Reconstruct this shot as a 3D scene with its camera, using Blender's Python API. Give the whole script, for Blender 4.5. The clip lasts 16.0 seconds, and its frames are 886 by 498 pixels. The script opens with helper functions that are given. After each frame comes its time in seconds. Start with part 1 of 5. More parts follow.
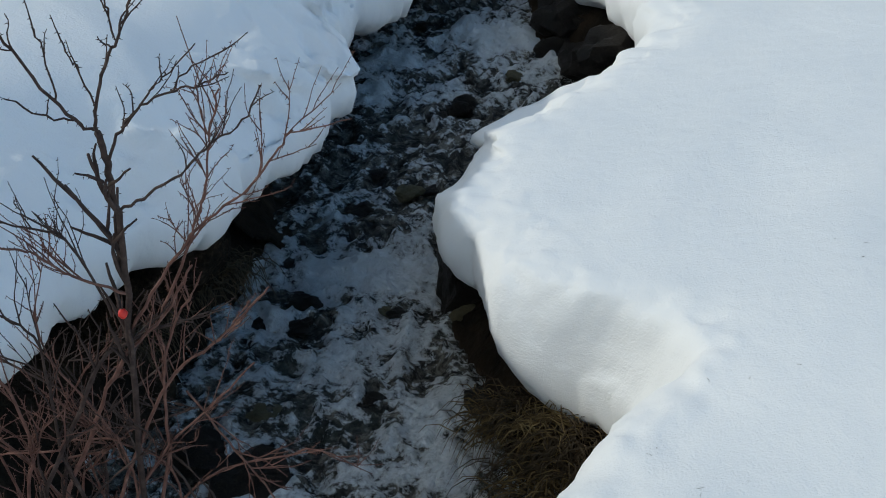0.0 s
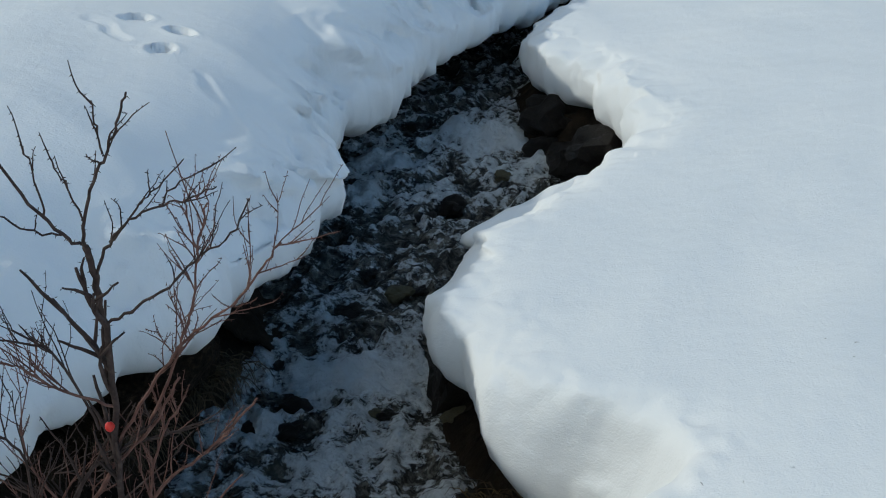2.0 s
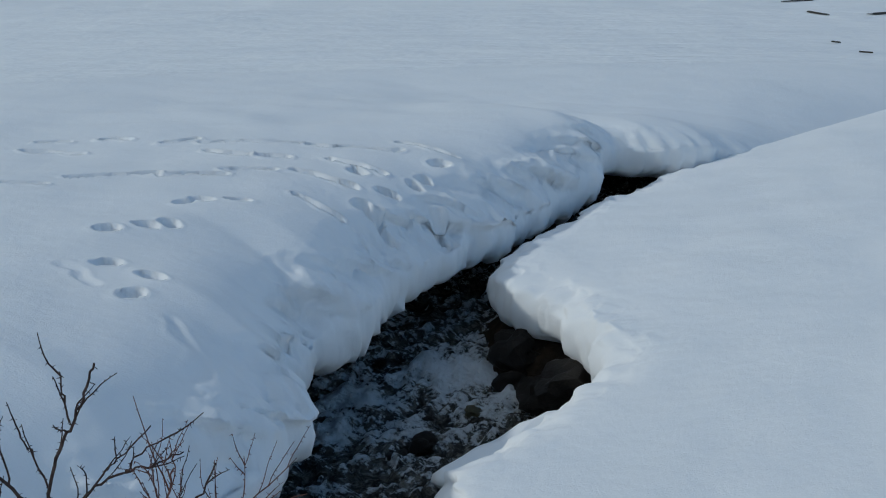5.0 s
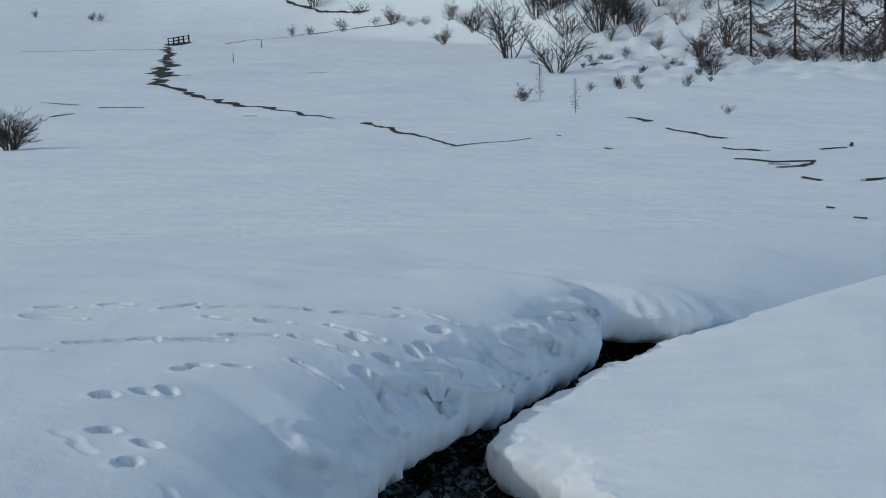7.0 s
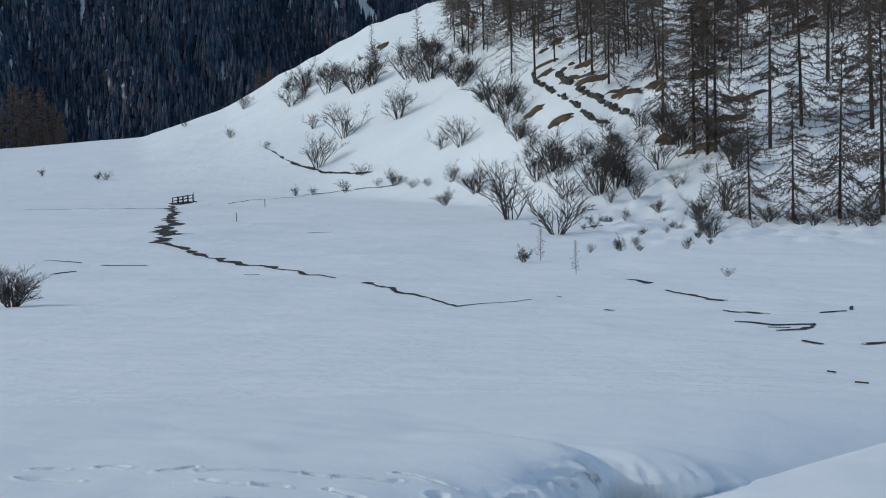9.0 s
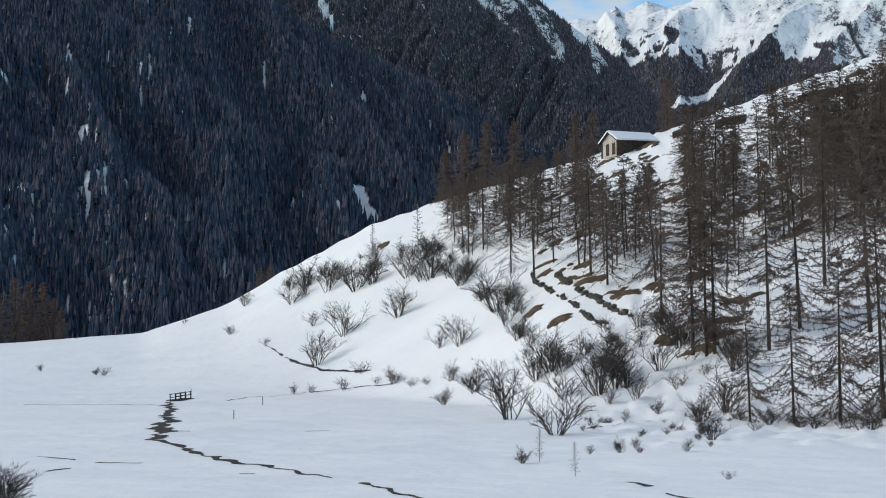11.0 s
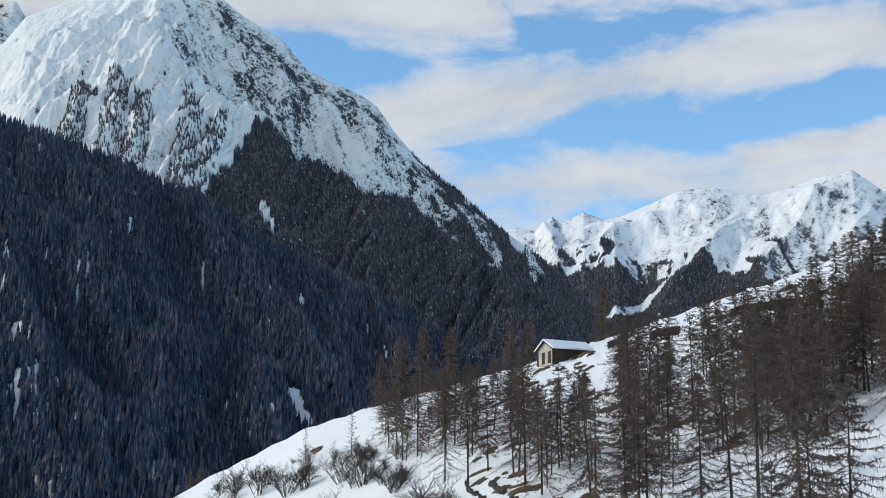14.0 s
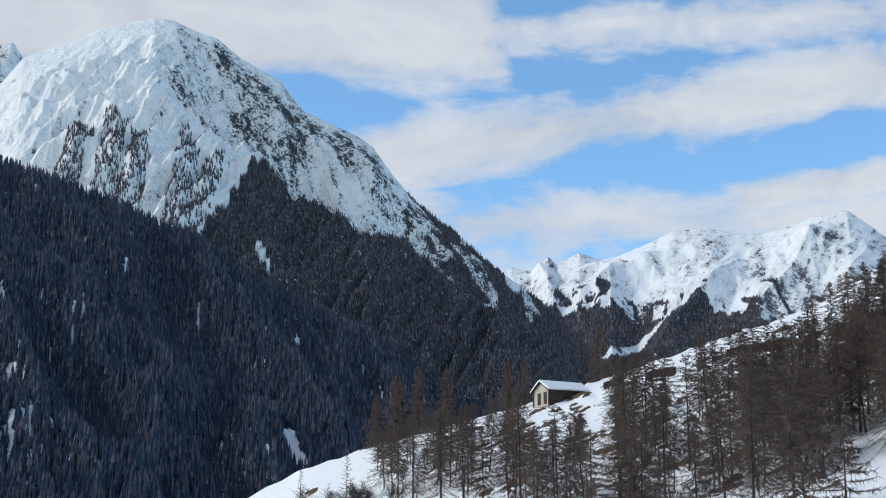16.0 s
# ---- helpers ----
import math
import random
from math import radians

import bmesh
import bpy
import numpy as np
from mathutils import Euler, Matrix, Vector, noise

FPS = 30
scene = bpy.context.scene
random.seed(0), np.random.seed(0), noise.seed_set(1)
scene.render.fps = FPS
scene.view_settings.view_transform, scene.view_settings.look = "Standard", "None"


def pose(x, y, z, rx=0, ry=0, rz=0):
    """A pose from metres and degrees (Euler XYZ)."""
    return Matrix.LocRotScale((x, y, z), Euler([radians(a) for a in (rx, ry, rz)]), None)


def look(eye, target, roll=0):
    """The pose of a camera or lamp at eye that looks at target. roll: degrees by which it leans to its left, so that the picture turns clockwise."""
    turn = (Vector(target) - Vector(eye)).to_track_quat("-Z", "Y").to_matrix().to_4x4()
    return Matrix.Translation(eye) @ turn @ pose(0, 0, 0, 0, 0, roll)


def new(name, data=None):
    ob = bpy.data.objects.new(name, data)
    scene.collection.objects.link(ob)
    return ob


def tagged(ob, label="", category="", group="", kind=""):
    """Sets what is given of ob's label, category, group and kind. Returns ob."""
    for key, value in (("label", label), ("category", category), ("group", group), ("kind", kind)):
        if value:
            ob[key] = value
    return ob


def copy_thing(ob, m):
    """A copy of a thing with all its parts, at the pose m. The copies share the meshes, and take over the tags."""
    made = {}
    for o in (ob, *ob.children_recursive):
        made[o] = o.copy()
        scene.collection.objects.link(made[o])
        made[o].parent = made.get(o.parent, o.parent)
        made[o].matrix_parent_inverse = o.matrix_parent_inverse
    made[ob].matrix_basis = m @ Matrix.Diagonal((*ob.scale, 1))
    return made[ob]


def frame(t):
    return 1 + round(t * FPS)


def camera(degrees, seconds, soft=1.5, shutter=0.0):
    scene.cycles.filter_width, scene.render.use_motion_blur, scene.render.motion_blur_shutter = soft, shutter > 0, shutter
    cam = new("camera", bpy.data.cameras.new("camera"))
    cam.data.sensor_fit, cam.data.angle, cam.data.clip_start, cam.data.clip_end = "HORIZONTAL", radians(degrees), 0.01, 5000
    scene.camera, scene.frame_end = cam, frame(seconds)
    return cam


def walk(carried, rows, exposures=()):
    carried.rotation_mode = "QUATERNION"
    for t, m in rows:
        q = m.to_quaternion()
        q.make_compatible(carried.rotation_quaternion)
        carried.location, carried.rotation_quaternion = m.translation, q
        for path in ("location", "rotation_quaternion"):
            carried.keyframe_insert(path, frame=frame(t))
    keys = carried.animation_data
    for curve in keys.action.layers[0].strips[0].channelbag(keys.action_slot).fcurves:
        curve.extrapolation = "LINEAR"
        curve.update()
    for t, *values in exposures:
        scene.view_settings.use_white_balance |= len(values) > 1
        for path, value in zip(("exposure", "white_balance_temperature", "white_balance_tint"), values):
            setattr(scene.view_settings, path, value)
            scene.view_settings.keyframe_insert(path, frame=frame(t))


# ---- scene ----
# seconds, x, y, z, yaw, pitch, roll
cam = camera(34.7, 16.0, soft=1.0)
ROWS = [
    (0.0, -0.203, 0.117, 2.894, 4.76, -30.08, 1.37),
    (0.5, -0.202, 0.120, 2.895, 4.66, -29.47, 1.45),
    (1.0, -0.205, 0.126, 2.900, 4.56, -28.79, 1.45),
    (1.5, -0.204, 0.128, 2.904, 4.46, -27.73, 1.50),
    (2.0, -0.202, 0.131, 2.910, 4.23, -26.30, 1.55),
    (2.5, -0.203, 0.134, 2.915, 3.88, -24.74, 1.59),
    (3.0, -0.201, 0.136, 2.922, 3.51, -23.15, 1.61),
    (3.5, -0.199, 0.129, 2.934, 3.23, -21.49, 1.65),
    (4.0, -0.197, 0.128, 2.942, 3.01, -20.04, 1.72),
    (6.5, -0.193, 0.125, 2.971, 2.88, -12.50, 2.07),
    (7.0, -0.194, 0.122, 2.977, 2.79, -10.72, 1.80),
    (7.5, -0.197, 0.119, 2.982, 2.79, -9.10, 1.57),
    (8.0, -0.198, 0.117, 2.988, 2.80, -7.57, 1.40),
    (8.5, -0.196, 0.112, 2.992, 2.84, -6.01, 1.42),
    (11.0, -0.170, 0.037, 3.033, 2.85, 3.74, 0.83),
    (11.5, -0.161, 0.020, 3.043, 2.39, 5.67, 0.60),
    (12.0, -0.149, 0.003, 3.056, 1.84, 7.39, 0.35),
    (12.5, -0.133, -0.011, 3.072, 1.20, 8.89, 0.15),
    (13.0, -0.115, -0.020, 3.089, 0.63, 10.07, 0.04),
    (13.5, -0.095, -0.024, 3.108, 0.31, 11.06, -0.04),
    (14.0, -0.074, -0.023, 3.128, 0.16, 11.99, -0.04),
    (14.5, -0.054, -0.019, 3.147, 0.08, 12.72, -0.05),
    (15.0, -0.035, -0.014, 3.166, -0.01, 13.14, -0.03),
    (15.5, -0.017, -0.007, 3.183, -0.06, 13.41, -0.02),
    (16.0, 0.000, -0.000, 3.200, -0.00, 13.62, 0.00),
]
walk(cam, [(t, pose(x, y, z, 90 + pitch, roll, yaw)) for t, x, y, z, yaw, pitch, roll in ROWS],
     exposures=[(0.0, -0.25, 6150, 3), (2.5, -0.44, 5960, 1), (4.0, -0.74, 5680, 2), (7.0, -0.76, 5680, 3), (8.5, -0.71, 5600, 4), (11.0, -0.22, 6120, 9), (13.0, -0.18, 6080, 9), (16.0, -0.16, 5860, 9)])

# ---- node helpers ----
EYE = 3.2        # the last eye's height; places far off are given by bearing and elevation from it



def nodes(name):
    m = bpy.data.materials.new(name)
    m.use_nodes = True
    nt = m.node_tree
    bsdf = nt.nodes["Principled BSDF"]
    return m, nt, bsdf


def noise_node(nt, scale, detail=4.0, rough=0.55, vec=None, dist=0.0):
    n = nt.nodes.new("ShaderNodeTexNoise")
    n.inputs["Scale"].default_value, n.inputs["Detail"].default_value = scale, detail
    n.inputs["Roughness"].default_value, n.inputs["Distortion"].default_value = rough, dist
    if vec is not None:
        nt.links.new(vec, n.inputs["Vector"])
    return n.outputs["Fac"]


def ramp_node(nt, fac, stops):
    r = nt.nodes.new("ShaderNodeValToRGB")
    el = r.color_ramp.elements
    while len(el) < len(stops):
        el.new(0.5)
    for e, (p, c) in zip(el, stops):
        e.position = p
        e.color = (*c, 1) if len(c) == 3 else c
    nt.links.new(fac, r.inputs[0])
    return r.outputs[0]


def bump_node(nt, height, strength, distance, normal=None):
    b = nt.nodes.new("ShaderNodeBump")
    b.inputs["Strength"].default_value, b.inputs["Distance"].default_value = strength, distance
    nt.links.new(height, b.inputs["Height"])
    if normal is not None:
        nt.links.new(normal, b.inputs["Normal"])
    return b.outputs[0]


def coords(nt, which="Object", scale=(1, 1, 1), rot=(0, 0, 0)):
    tc, mp = nt.nodes.new("ShaderNodeTexCoord"), nt.nodes.new("ShaderNodeMapping")
    mp.inputs["Scale"].default_value = scale
    mp.inputs["Rotation"].default_value = rot
    nt.links.new(tc.outputs[which], mp.inputs["Vector"])
    return mp.outputs[0]


def math_node(nt, op, a, b=0.0):
    m = nt.nodes.new("ShaderNodeMath")
    m.operation = op
    for i, v in enumerate((a, b)):
        if isinstance(v, (int, float)):
            m.inputs[i].default_value = v
        else:
            nt.links.new(v, m.inputs[i])
    return m.outputs[0]


def mix_node(nt, fac, a, b):
    m = nt.nodes.new("ShaderNodeMixRGB")
    for i, v in enumerate((fac, a, b)):
        if isinstance(v, (int, float)):
            m.inputs[i].default_value = v
        elif isinstance(v, tuple):
            m.inputs[i].default_value = (*v, 1)
        else:
            nt.links.new(v, m.inputs[i])
    return m.outputs[0]


# ---- world and sun ----
SUN_AZ, SUN_EL = -93.0, 32.0      # degrees right of straight ahead, and above the horizon


def make_world():
    world = bpy.data.worlds.new("sky")
    scene.world = world
    world.use_nodes = True
    nt = world.node_tree
    nt.nodes.clear()
    N = nt.nodes.new
    out, bg = N("ShaderNodeOutputWorld"), N("ShaderNodeBackground")
    sky = N("ShaderNodeTexSky")
    sky.sky_type, sky.sun_disc = "NISHITA", False
    sky.sun_elevation, sky.sun_rotation = radians(SUN_EL), radians(SUN_AZ)
    sky.altitude, sky.dust_density = 1800, 0.5
    L = nt.links.new
    tc, sep, mp = N("ShaderNodeTexCoord"), N("ShaderNodeSeparateXYZ"), N("ShaderNodeMapping")
    L(tc.outputs["Generated"], sep.inputs[0])
    ahead = math_node(nt, "MAXIMUM", sep.outputs[1], 0.35)
    u, v = math_node(nt, "DIVIDE", sep.outputs[0], ahead), math_node(nt, "DIVIDE", sep.outputs[2], ahead)

    def streak(mid, tilt, half, gain=1.0):
        """A long bank of cloud about the line v = mid + tilt * u."""
        off = math_node(nt, "ABSOLUTE", math_node(nt, "SUBTRACT", math_node(nt, "SUBTRACT", v, mid), math_node(nt, "MULTIPLY", u, tilt)))
        return math_node(nt, "MULTIPLY", math_node(nt, "SUBTRACT", 1.0, math_node(nt, "DIVIDE", off, half)), gain)

    west = math_node(nt, "MINIMUM", math_node(nt, "DIVIDE", math_node(nt, "SUBTRACT", v, 0.368), 0.03), math_node(nt, "DIVIDE", math_node(nt, "SUBTRACT", 0.05, u), 0.03))
    right = math_node(nt, "MINIMUM", streak(0.243, 0.17, 0.016), math_node(nt, "DIVIDE", math_node(nt, "SUBTRACT", u, 0.20), 0.03))
    cover = math_node(nt, "MAXIMUM", streak(0.318, 0.185, 0.029), math_node(nt, "MAXIMUM", math_node(nt, "MINIMUM", west, 1.0), math_node(nt, "MAXIMUM", math_node(nt, "MINIMUM", right, 0.8), streak(0.262, 0.01, 0.024, 0.5))))
    cover = math_node(nt, "MAXIMUM", cover, streak(0.41, 0.05, 0.022, 0.55))
    cover = math_node(nt, "MAXIMUM", cover, -0.9)
    mp.inputs["Scale"].default_value = (9.0, 9.0, 20.0)
    L(tc.outputs["Generated"], mp.inputs["Vector"])
    puff = noise_node(nt, 1.0, 10, 0.6, mp.outputs[0], 0.3)
    wide = noise_node(nt, 0.35, 4, 0.5, mp.outputs[0])
    total = math_node(nt, "ADD", math_node(nt, "MULTIPLY", cover, 0.25), math_node(nt, "ADD", math_node(nt, "MULTIPLY", puff, 0.75), math_node(nt, "MULTIPLY", wide, 0.25)))
    mask = ramp_node(nt, total, [(0.485, (0, 0, 0)), (0.57, (0.7, 0.7, 0.7)), (0.68, (1, 1, 1))])
    body = ramp_node(nt, puff, [(0.3, (0.70, 0.71, 0.73)), (0.65, (0.92, 0.92, 0.92))])
    lift = N("ShaderNodeVectorMath")
    lift.operation = "SCALE"
    lift.inputs["Scale"].default_value = 8.2
    L(body, lift.inputs[0])
    blue = N("ShaderNodeVectorMath")
    blue.operation = "MULTIPLY"
    blue.inputs[1].default_value = (1.9, 2.25, 2.2)
    L(sky.outputs[0], blue.inputs[0])
    mix = N("ShaderNodeMixRGB")
    L(mask, mix.inputs[0])
    L(blue.outputs[0], mix.inputs[1])
    L(lift.outputs[0], mix.inputs[2])
    L(mix.outputs[0], bg.inputs[0])
    bg.inputs[1].default_value = 0.105
    L(bg.outputs[0], out.inputs[0])


make_world()
sun = new("sun", bpy.data.lights.new("sun", "SUN"))
sun.data.energy, sun.data.angle, sun.data.color = 1.95, radians(2), (1.0, 0.93, 0.83)
sun.matrix_world = look((0, 0, 0), (-math.sin(radians(SUN_AZ)) * math.cos(radians(SUN_EL)), -math.cos(radians(SUN_AZ)) * math.cos(radians(SUN_EL)), -math.sin(radians(SUN_EL))))

# ---- materials ----


def simple(name, stops, scale, rough=0.9, bump=0.0, dist=0.01, stretch=(1, 1, 1), detail=5.0, shine=0.25):
    m, nt, b = nodes(name)
    v = coords(nt, "Object", stretch)
    n = noise_node(nt, scale, detail, 0.6, v)
    nt.links.new(ramp_node(nt, n, stops), b.inputs["Base Color"])
    b.inputs["Roughness"].default_value = rough
    b.inputs["Specular IOR Level"].default_value = shine
    if bump:
        nt.links.new(bump_node(nt, noise_node(nt, scale * 3, 4, 0.6, v), bump, dist), b.inputs["Normal"])
    return m


def snow_material(name, grain=170.0, lump=7.0, d1=0.0035, d2=0.016):
    m, nt, b = nodes(name)
    v = coords(nt)
    big = noise_node(nt, lump * 0.25, 5, 0.55, v)
    col = ramp_node(nt, big, [(0.3, (0.80, 0.82, 0.84)), (0.7, (0.86, 0.87, 0.88))])
    nt.links.new(col, b.inputs["Base Color"])
    b.inputs["Roughness"].default_value = 0.75
    b.inputs["Specular IOR Level"].default_value = 0.25
    n1 = bump_node(nt, noise_node(nt, lump, 6, 0.6, v), 0.5, d2)
    n2 = bump_node(nt, noise_node(nt, grain, 3, 0.6, v), 0.5, d1, n1)
    nt.links.new(n2, b.inputs["Normal"])
    return m


SNOW = snow_material("snow")
FAR_SNOW = snow_material("field_snow", 5.0, 0.45, 0.03, 0.4)

# ---- the lie of the land ----


def smooth_curve(knots, lo, hi, n=400, width=6):
    """A smoothed table through a few knots, as a function."""
    xs = np.linspace(lo, hi, n)
    k = np.array(knots, float)
    ys = np.interp(xs, k[:, 0], k[:, 1])
    pad = np.pad(ys, width, mode="edge")
    ker = np.hanning(2 * width + 1)
    ys = np.convolve(pad, ker / ker.sum(), mode="valid")
    return lambda x: np.interp(x, xs, ys)


# meadow height under the eye against the logarithm of the distance
meadow = smooth_curve([(math.log(d), z) for d, z in ((2, -1.55), (5, -1.65), (8, -1.9), (12, -2.4), (20, -3.35), (30, -4.3), (50, -5.7), (75, -6.6),
                      (110, -7.1), (150, -7.5), (210, -7.5), (270, -4.4), (330, 0.5))], 0.5, 6.3, 600, 14)
hill_foot = smooth_curve([(-60, 215), (-20, 215), (-13, 215), (-8, 205), (-3, 170), (2, 128), (9, 115), (15, 108), (25, 100), (60, 90)], -180, 180, 1440, 6)
hill_far = smooth_curve([(-60, 330), (-10, 330), (0, 300), (10, 300), (18, 315), (60, 320)], -180, 180, 1440, 6)
hill_rise = smooth_curve([(-60, 0.0), (-20, 0.2), (-14.8, 0.5), (-11.5, 1.6), (-9.3, 2.9), (-5.6, 4.8), (-2.6, 5.8), (1.7, 6.9), (4.5, 7.7), (9, 9.1), (11.6, 9.95),
                          (14.8, 10.9), (17.8, 12.4), (30, 16), (60, 18), (180, 10)], -180, 180, 1440, 2)


def fbm(x, y, scale, octaves=4, seed=0.0):
    out = np.zeros(np.shape(x))
    flat = out.ravel()
    xs, ys = np.ravel(x), np.ravel(y)
    for i in range(flat.size):
        flat[i] = noise.fractal((xs[i] * scale + seed, ys[i] * scale, seed), 1.0, 2.0, octaves)
    return flat.reshape(np.shape(x))


def land(x, y):
    """Height of the snow at a distance from the brook (arrays)."""
    x, y = np.asarray(x, float), np.asarray(y, float)
    d, az = np.hypot(x, y), np.degrees(np.arctan2(x, y))
    z = meadow(np.log(np.maximum(d, 1.7)))
    d0, d1, e1 = hill_foot(az), hill_far(az), hill_rise(az)
    z0, z1 = meadow(np.log(d0)), d1 * np.tan(np.radians(e1))
    t = (d - d0) / (d1 - d0)
    t = np.clip(t, 0, 1)
    up = z0 + (z1 - z0) * t * t * 1.12 / (t + 0.12)
    z = np.where(d > d0, up, z)
    z = np.where(d > d1, z1 - 0.18 * (d - d1) - np.minimum((d - d1) ** 2 * 0.004, 400), z)
    return EYE + np.maximum(z, -160)


def small_swell(d, az):
    """How rough the snow lies: smooth on the field, broken in the gully and under the wood."""
    rough = np.clip((d - 86) / 14, 0, 1) * np.clip((az - 1.5) / 2.5, 0, 1)
    return 0.05 * np.clip((d - 14) / 30, 0, 1) + 0.55 * rough


def ground_z(x, y):
    """Height of the ground sheet with its swells, at one place."""
    d = math.hypot(x, y)
    z = float(land(x, y))
    if d < 420:
        z += noise.fractal((x * 0.05, y * 0.05, 0.0), 1.0, 2.0, 4) * 0.35 * min(max((d - 10) / 60, 0), 1)
        z += noise.fractal((x * 0.4 + 7.0, y * 0.4, 7.0), 1.0, 2.0, 3) * float(small_swell(d, math.degrees(math.atan2(x, y))))
    return z


def grid_mesh(name, P, wrap=False, flip=False):
    """A mesh from a grid of points (rows, columns, 3)."""
    n, m = P.shape[:2]
    idx = np.arange(n * m).reshape(n, m)
    cols = np.arange(m if wrap else m - 1)
    a = idx[:-1][:, cols]
    b = idx[:-1][:, (cols + 1) % m]
    c = idx[1:][:, (cols + 1) % m]
    e = idx[1:][:, cols]
    quads = np.stack([a, b, c, e] if not flip else [a, e, c, b], -1).reshape(-1, 4)
    me = bpy.data.meshes.new(name)
    me.from_pydata(P.reshape(-1, 3).tolist(), [], quads.tolist())
    me.polygons.foreach_set("use_smooth", [True] * len(me.polygons))
    me.update()
    return me


def structure(name, me, material, label, category="", kind="structure"):
    me.materials.append(material)
    return tagged(new(name, me), label, category, kind=kind)


def build_ground():
    az = np.concatenate([np.arange(-180, -26, 3.0), np.arange(-26, 26, 0.16), np.arange(26, 180, 3.0)])
    ds = np.concatenate([np.exp(np.linspace(math.log(10.5), math.log(420), 330)), [460, 520, 620, 900, 1800, 4800]])
    A, Dd = np.meshgrid(np.radians(az), ds)
    x, y = Dd * np.sin(A), Dd * np.cos(A)
    z = land(x, y)
    soft = np.clip((Dd - 10) / 60, 0, 1)
    bumps = fbm(x, y, 0.05, 4) * 0.35 * soft + fbm(x, y, 0.4, 3, 7.0) * small_swell(Dd, np.degrees(A))
    z = z + np.where(Dd < 420, bumps, 0)
    return structure("ground", grid_mesh("ground", np.stack([x, y, z], -1), wrap=True, flip=True), FAR_SNOW, "rolling white snowfield with a steeper hill beside it", "snow field")


ground = build_ground()

# ---- mountains ----


def rock_snow(name, scale, stretch, rock, snow, bump):
    """Snow over rock: rock shows on the bared ribs; woods darken the ground."""
    m, nt, b = nodes(name)
    v = coords(nt, "Object", stretch)
    bare = nt.nodes.new("ShaderNodeAttribute")
    bare.attribute_name = "rocky"
    grain = math_node(nt, "ADD", math_node(nt, "MULTIPLY", noise_node(nt, scale, 9, 0.68, v, 0.6), 0.6), math_node(nt, "MULTIPLY", noise_node(nt, scale * 3.1, 5, 0.6, v), 0.4))
    n = math_node(nt, "SUBTRACT", grain, math_node(nt, "MULTIPLY", bare.outputs["Fac"], 0.30))
    cover = ramp_node(nt, n, [(0.20, tuple(0.55 * c for c in rock)), (0.285, rock), (0.32, tuple(0.66 * c for c in snow)), (0.42, tuple(0.92 * c for c in snow)), (0.6, snow)])
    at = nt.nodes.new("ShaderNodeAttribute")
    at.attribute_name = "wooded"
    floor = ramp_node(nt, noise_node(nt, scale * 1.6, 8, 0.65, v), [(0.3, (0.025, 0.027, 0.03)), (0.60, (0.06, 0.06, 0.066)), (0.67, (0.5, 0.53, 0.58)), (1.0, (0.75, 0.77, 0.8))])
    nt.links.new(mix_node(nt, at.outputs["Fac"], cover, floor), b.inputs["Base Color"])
    b.inputs["Roughness"].default_value = 0.9
    b.inputs["Specular IOR Level"].default_value = 0.2
    n1 = bump_node(nt, noise_node(nt, scale * 0.5, 9, 0.62, v, 0.4), 0.8, bump)
    nt.links.new(n1, b.inputs["Normal"])
    return m


def mountain(name, sky_knots, az0, az1, base, top, low, material, label, relief, bared, wooded, n_az=420, n_t=90):
    """A mountainside that climbs from its foot to its skyline; relief, bare rock and woods go by bearing and elevation."""
    sky = smooth_curve(sky_knots, az0, az1, 1200, 2)
    az = np.linspace(az0, az1, n_az)
    t = np.concatenate([np.linspace(0, 1, n_t), [1.03, 1.1]])
    A, T = np.meshgrid(az, t)
    S = sky(A)
    d = base + (top - base) * T
    zt, zb = top * np.tan(np.radians(S)), base * math.tan(radians(low))
    Tc = np.minimum(T, 1.0)
    z = zb + (zt - zb) * Tc
    E = np.degrees(np.arctan2(z, base + (top - base) * Tc))
    x, y = d * np.sin(np.radians(A)), d * np.cos(np.radians(A))
    f = relief(A, E, S)
    z = z + f * np.clip((1.0 - Tc) * 9, 0.0, 1) * np.clip(Tc * 5, 0, 1)
    z = np.where(T > 1, z - (T - 1) * (top - base) * 1.5, z)
    P = np.stack([x, y, z + EYE], -1)
    me = grid_mesh(name, P, flip=True)
    across = np.gradient(z, axis=1) / (np.radians(az[1] - az[0]) * d)
    me.attributes.new("rocky", "FLOAT", "POINT").data.foreach_set("value", bared(A, E, S, f, across).ravel())
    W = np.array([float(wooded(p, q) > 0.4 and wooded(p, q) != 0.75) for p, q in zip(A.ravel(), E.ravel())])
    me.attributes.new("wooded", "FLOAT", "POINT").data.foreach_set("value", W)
    ob = structure(name, me, material, label, "mountain")
    return ob, A, E, P


def noise_field(u, v, seed, octaves=1, ridged=False):
    """Noise over two arrays; ridged noise is centred near zero as well."""
    out = np.zeros(u.shape)
    fl, a, b = out.ravel(), u.ravel(), v.ravel()
    for i in range(fl.size):
        p = (a[i], b[i], seed)
        fl[i] = noise.ridged_multi_fractal(p, 0.95, 2.1, octaves, 1.0, 2.0) - 1.0 if ridged else noise.fractal(p, 0.9, 2.0, octaves)
    return fl.reshape(u.shape)


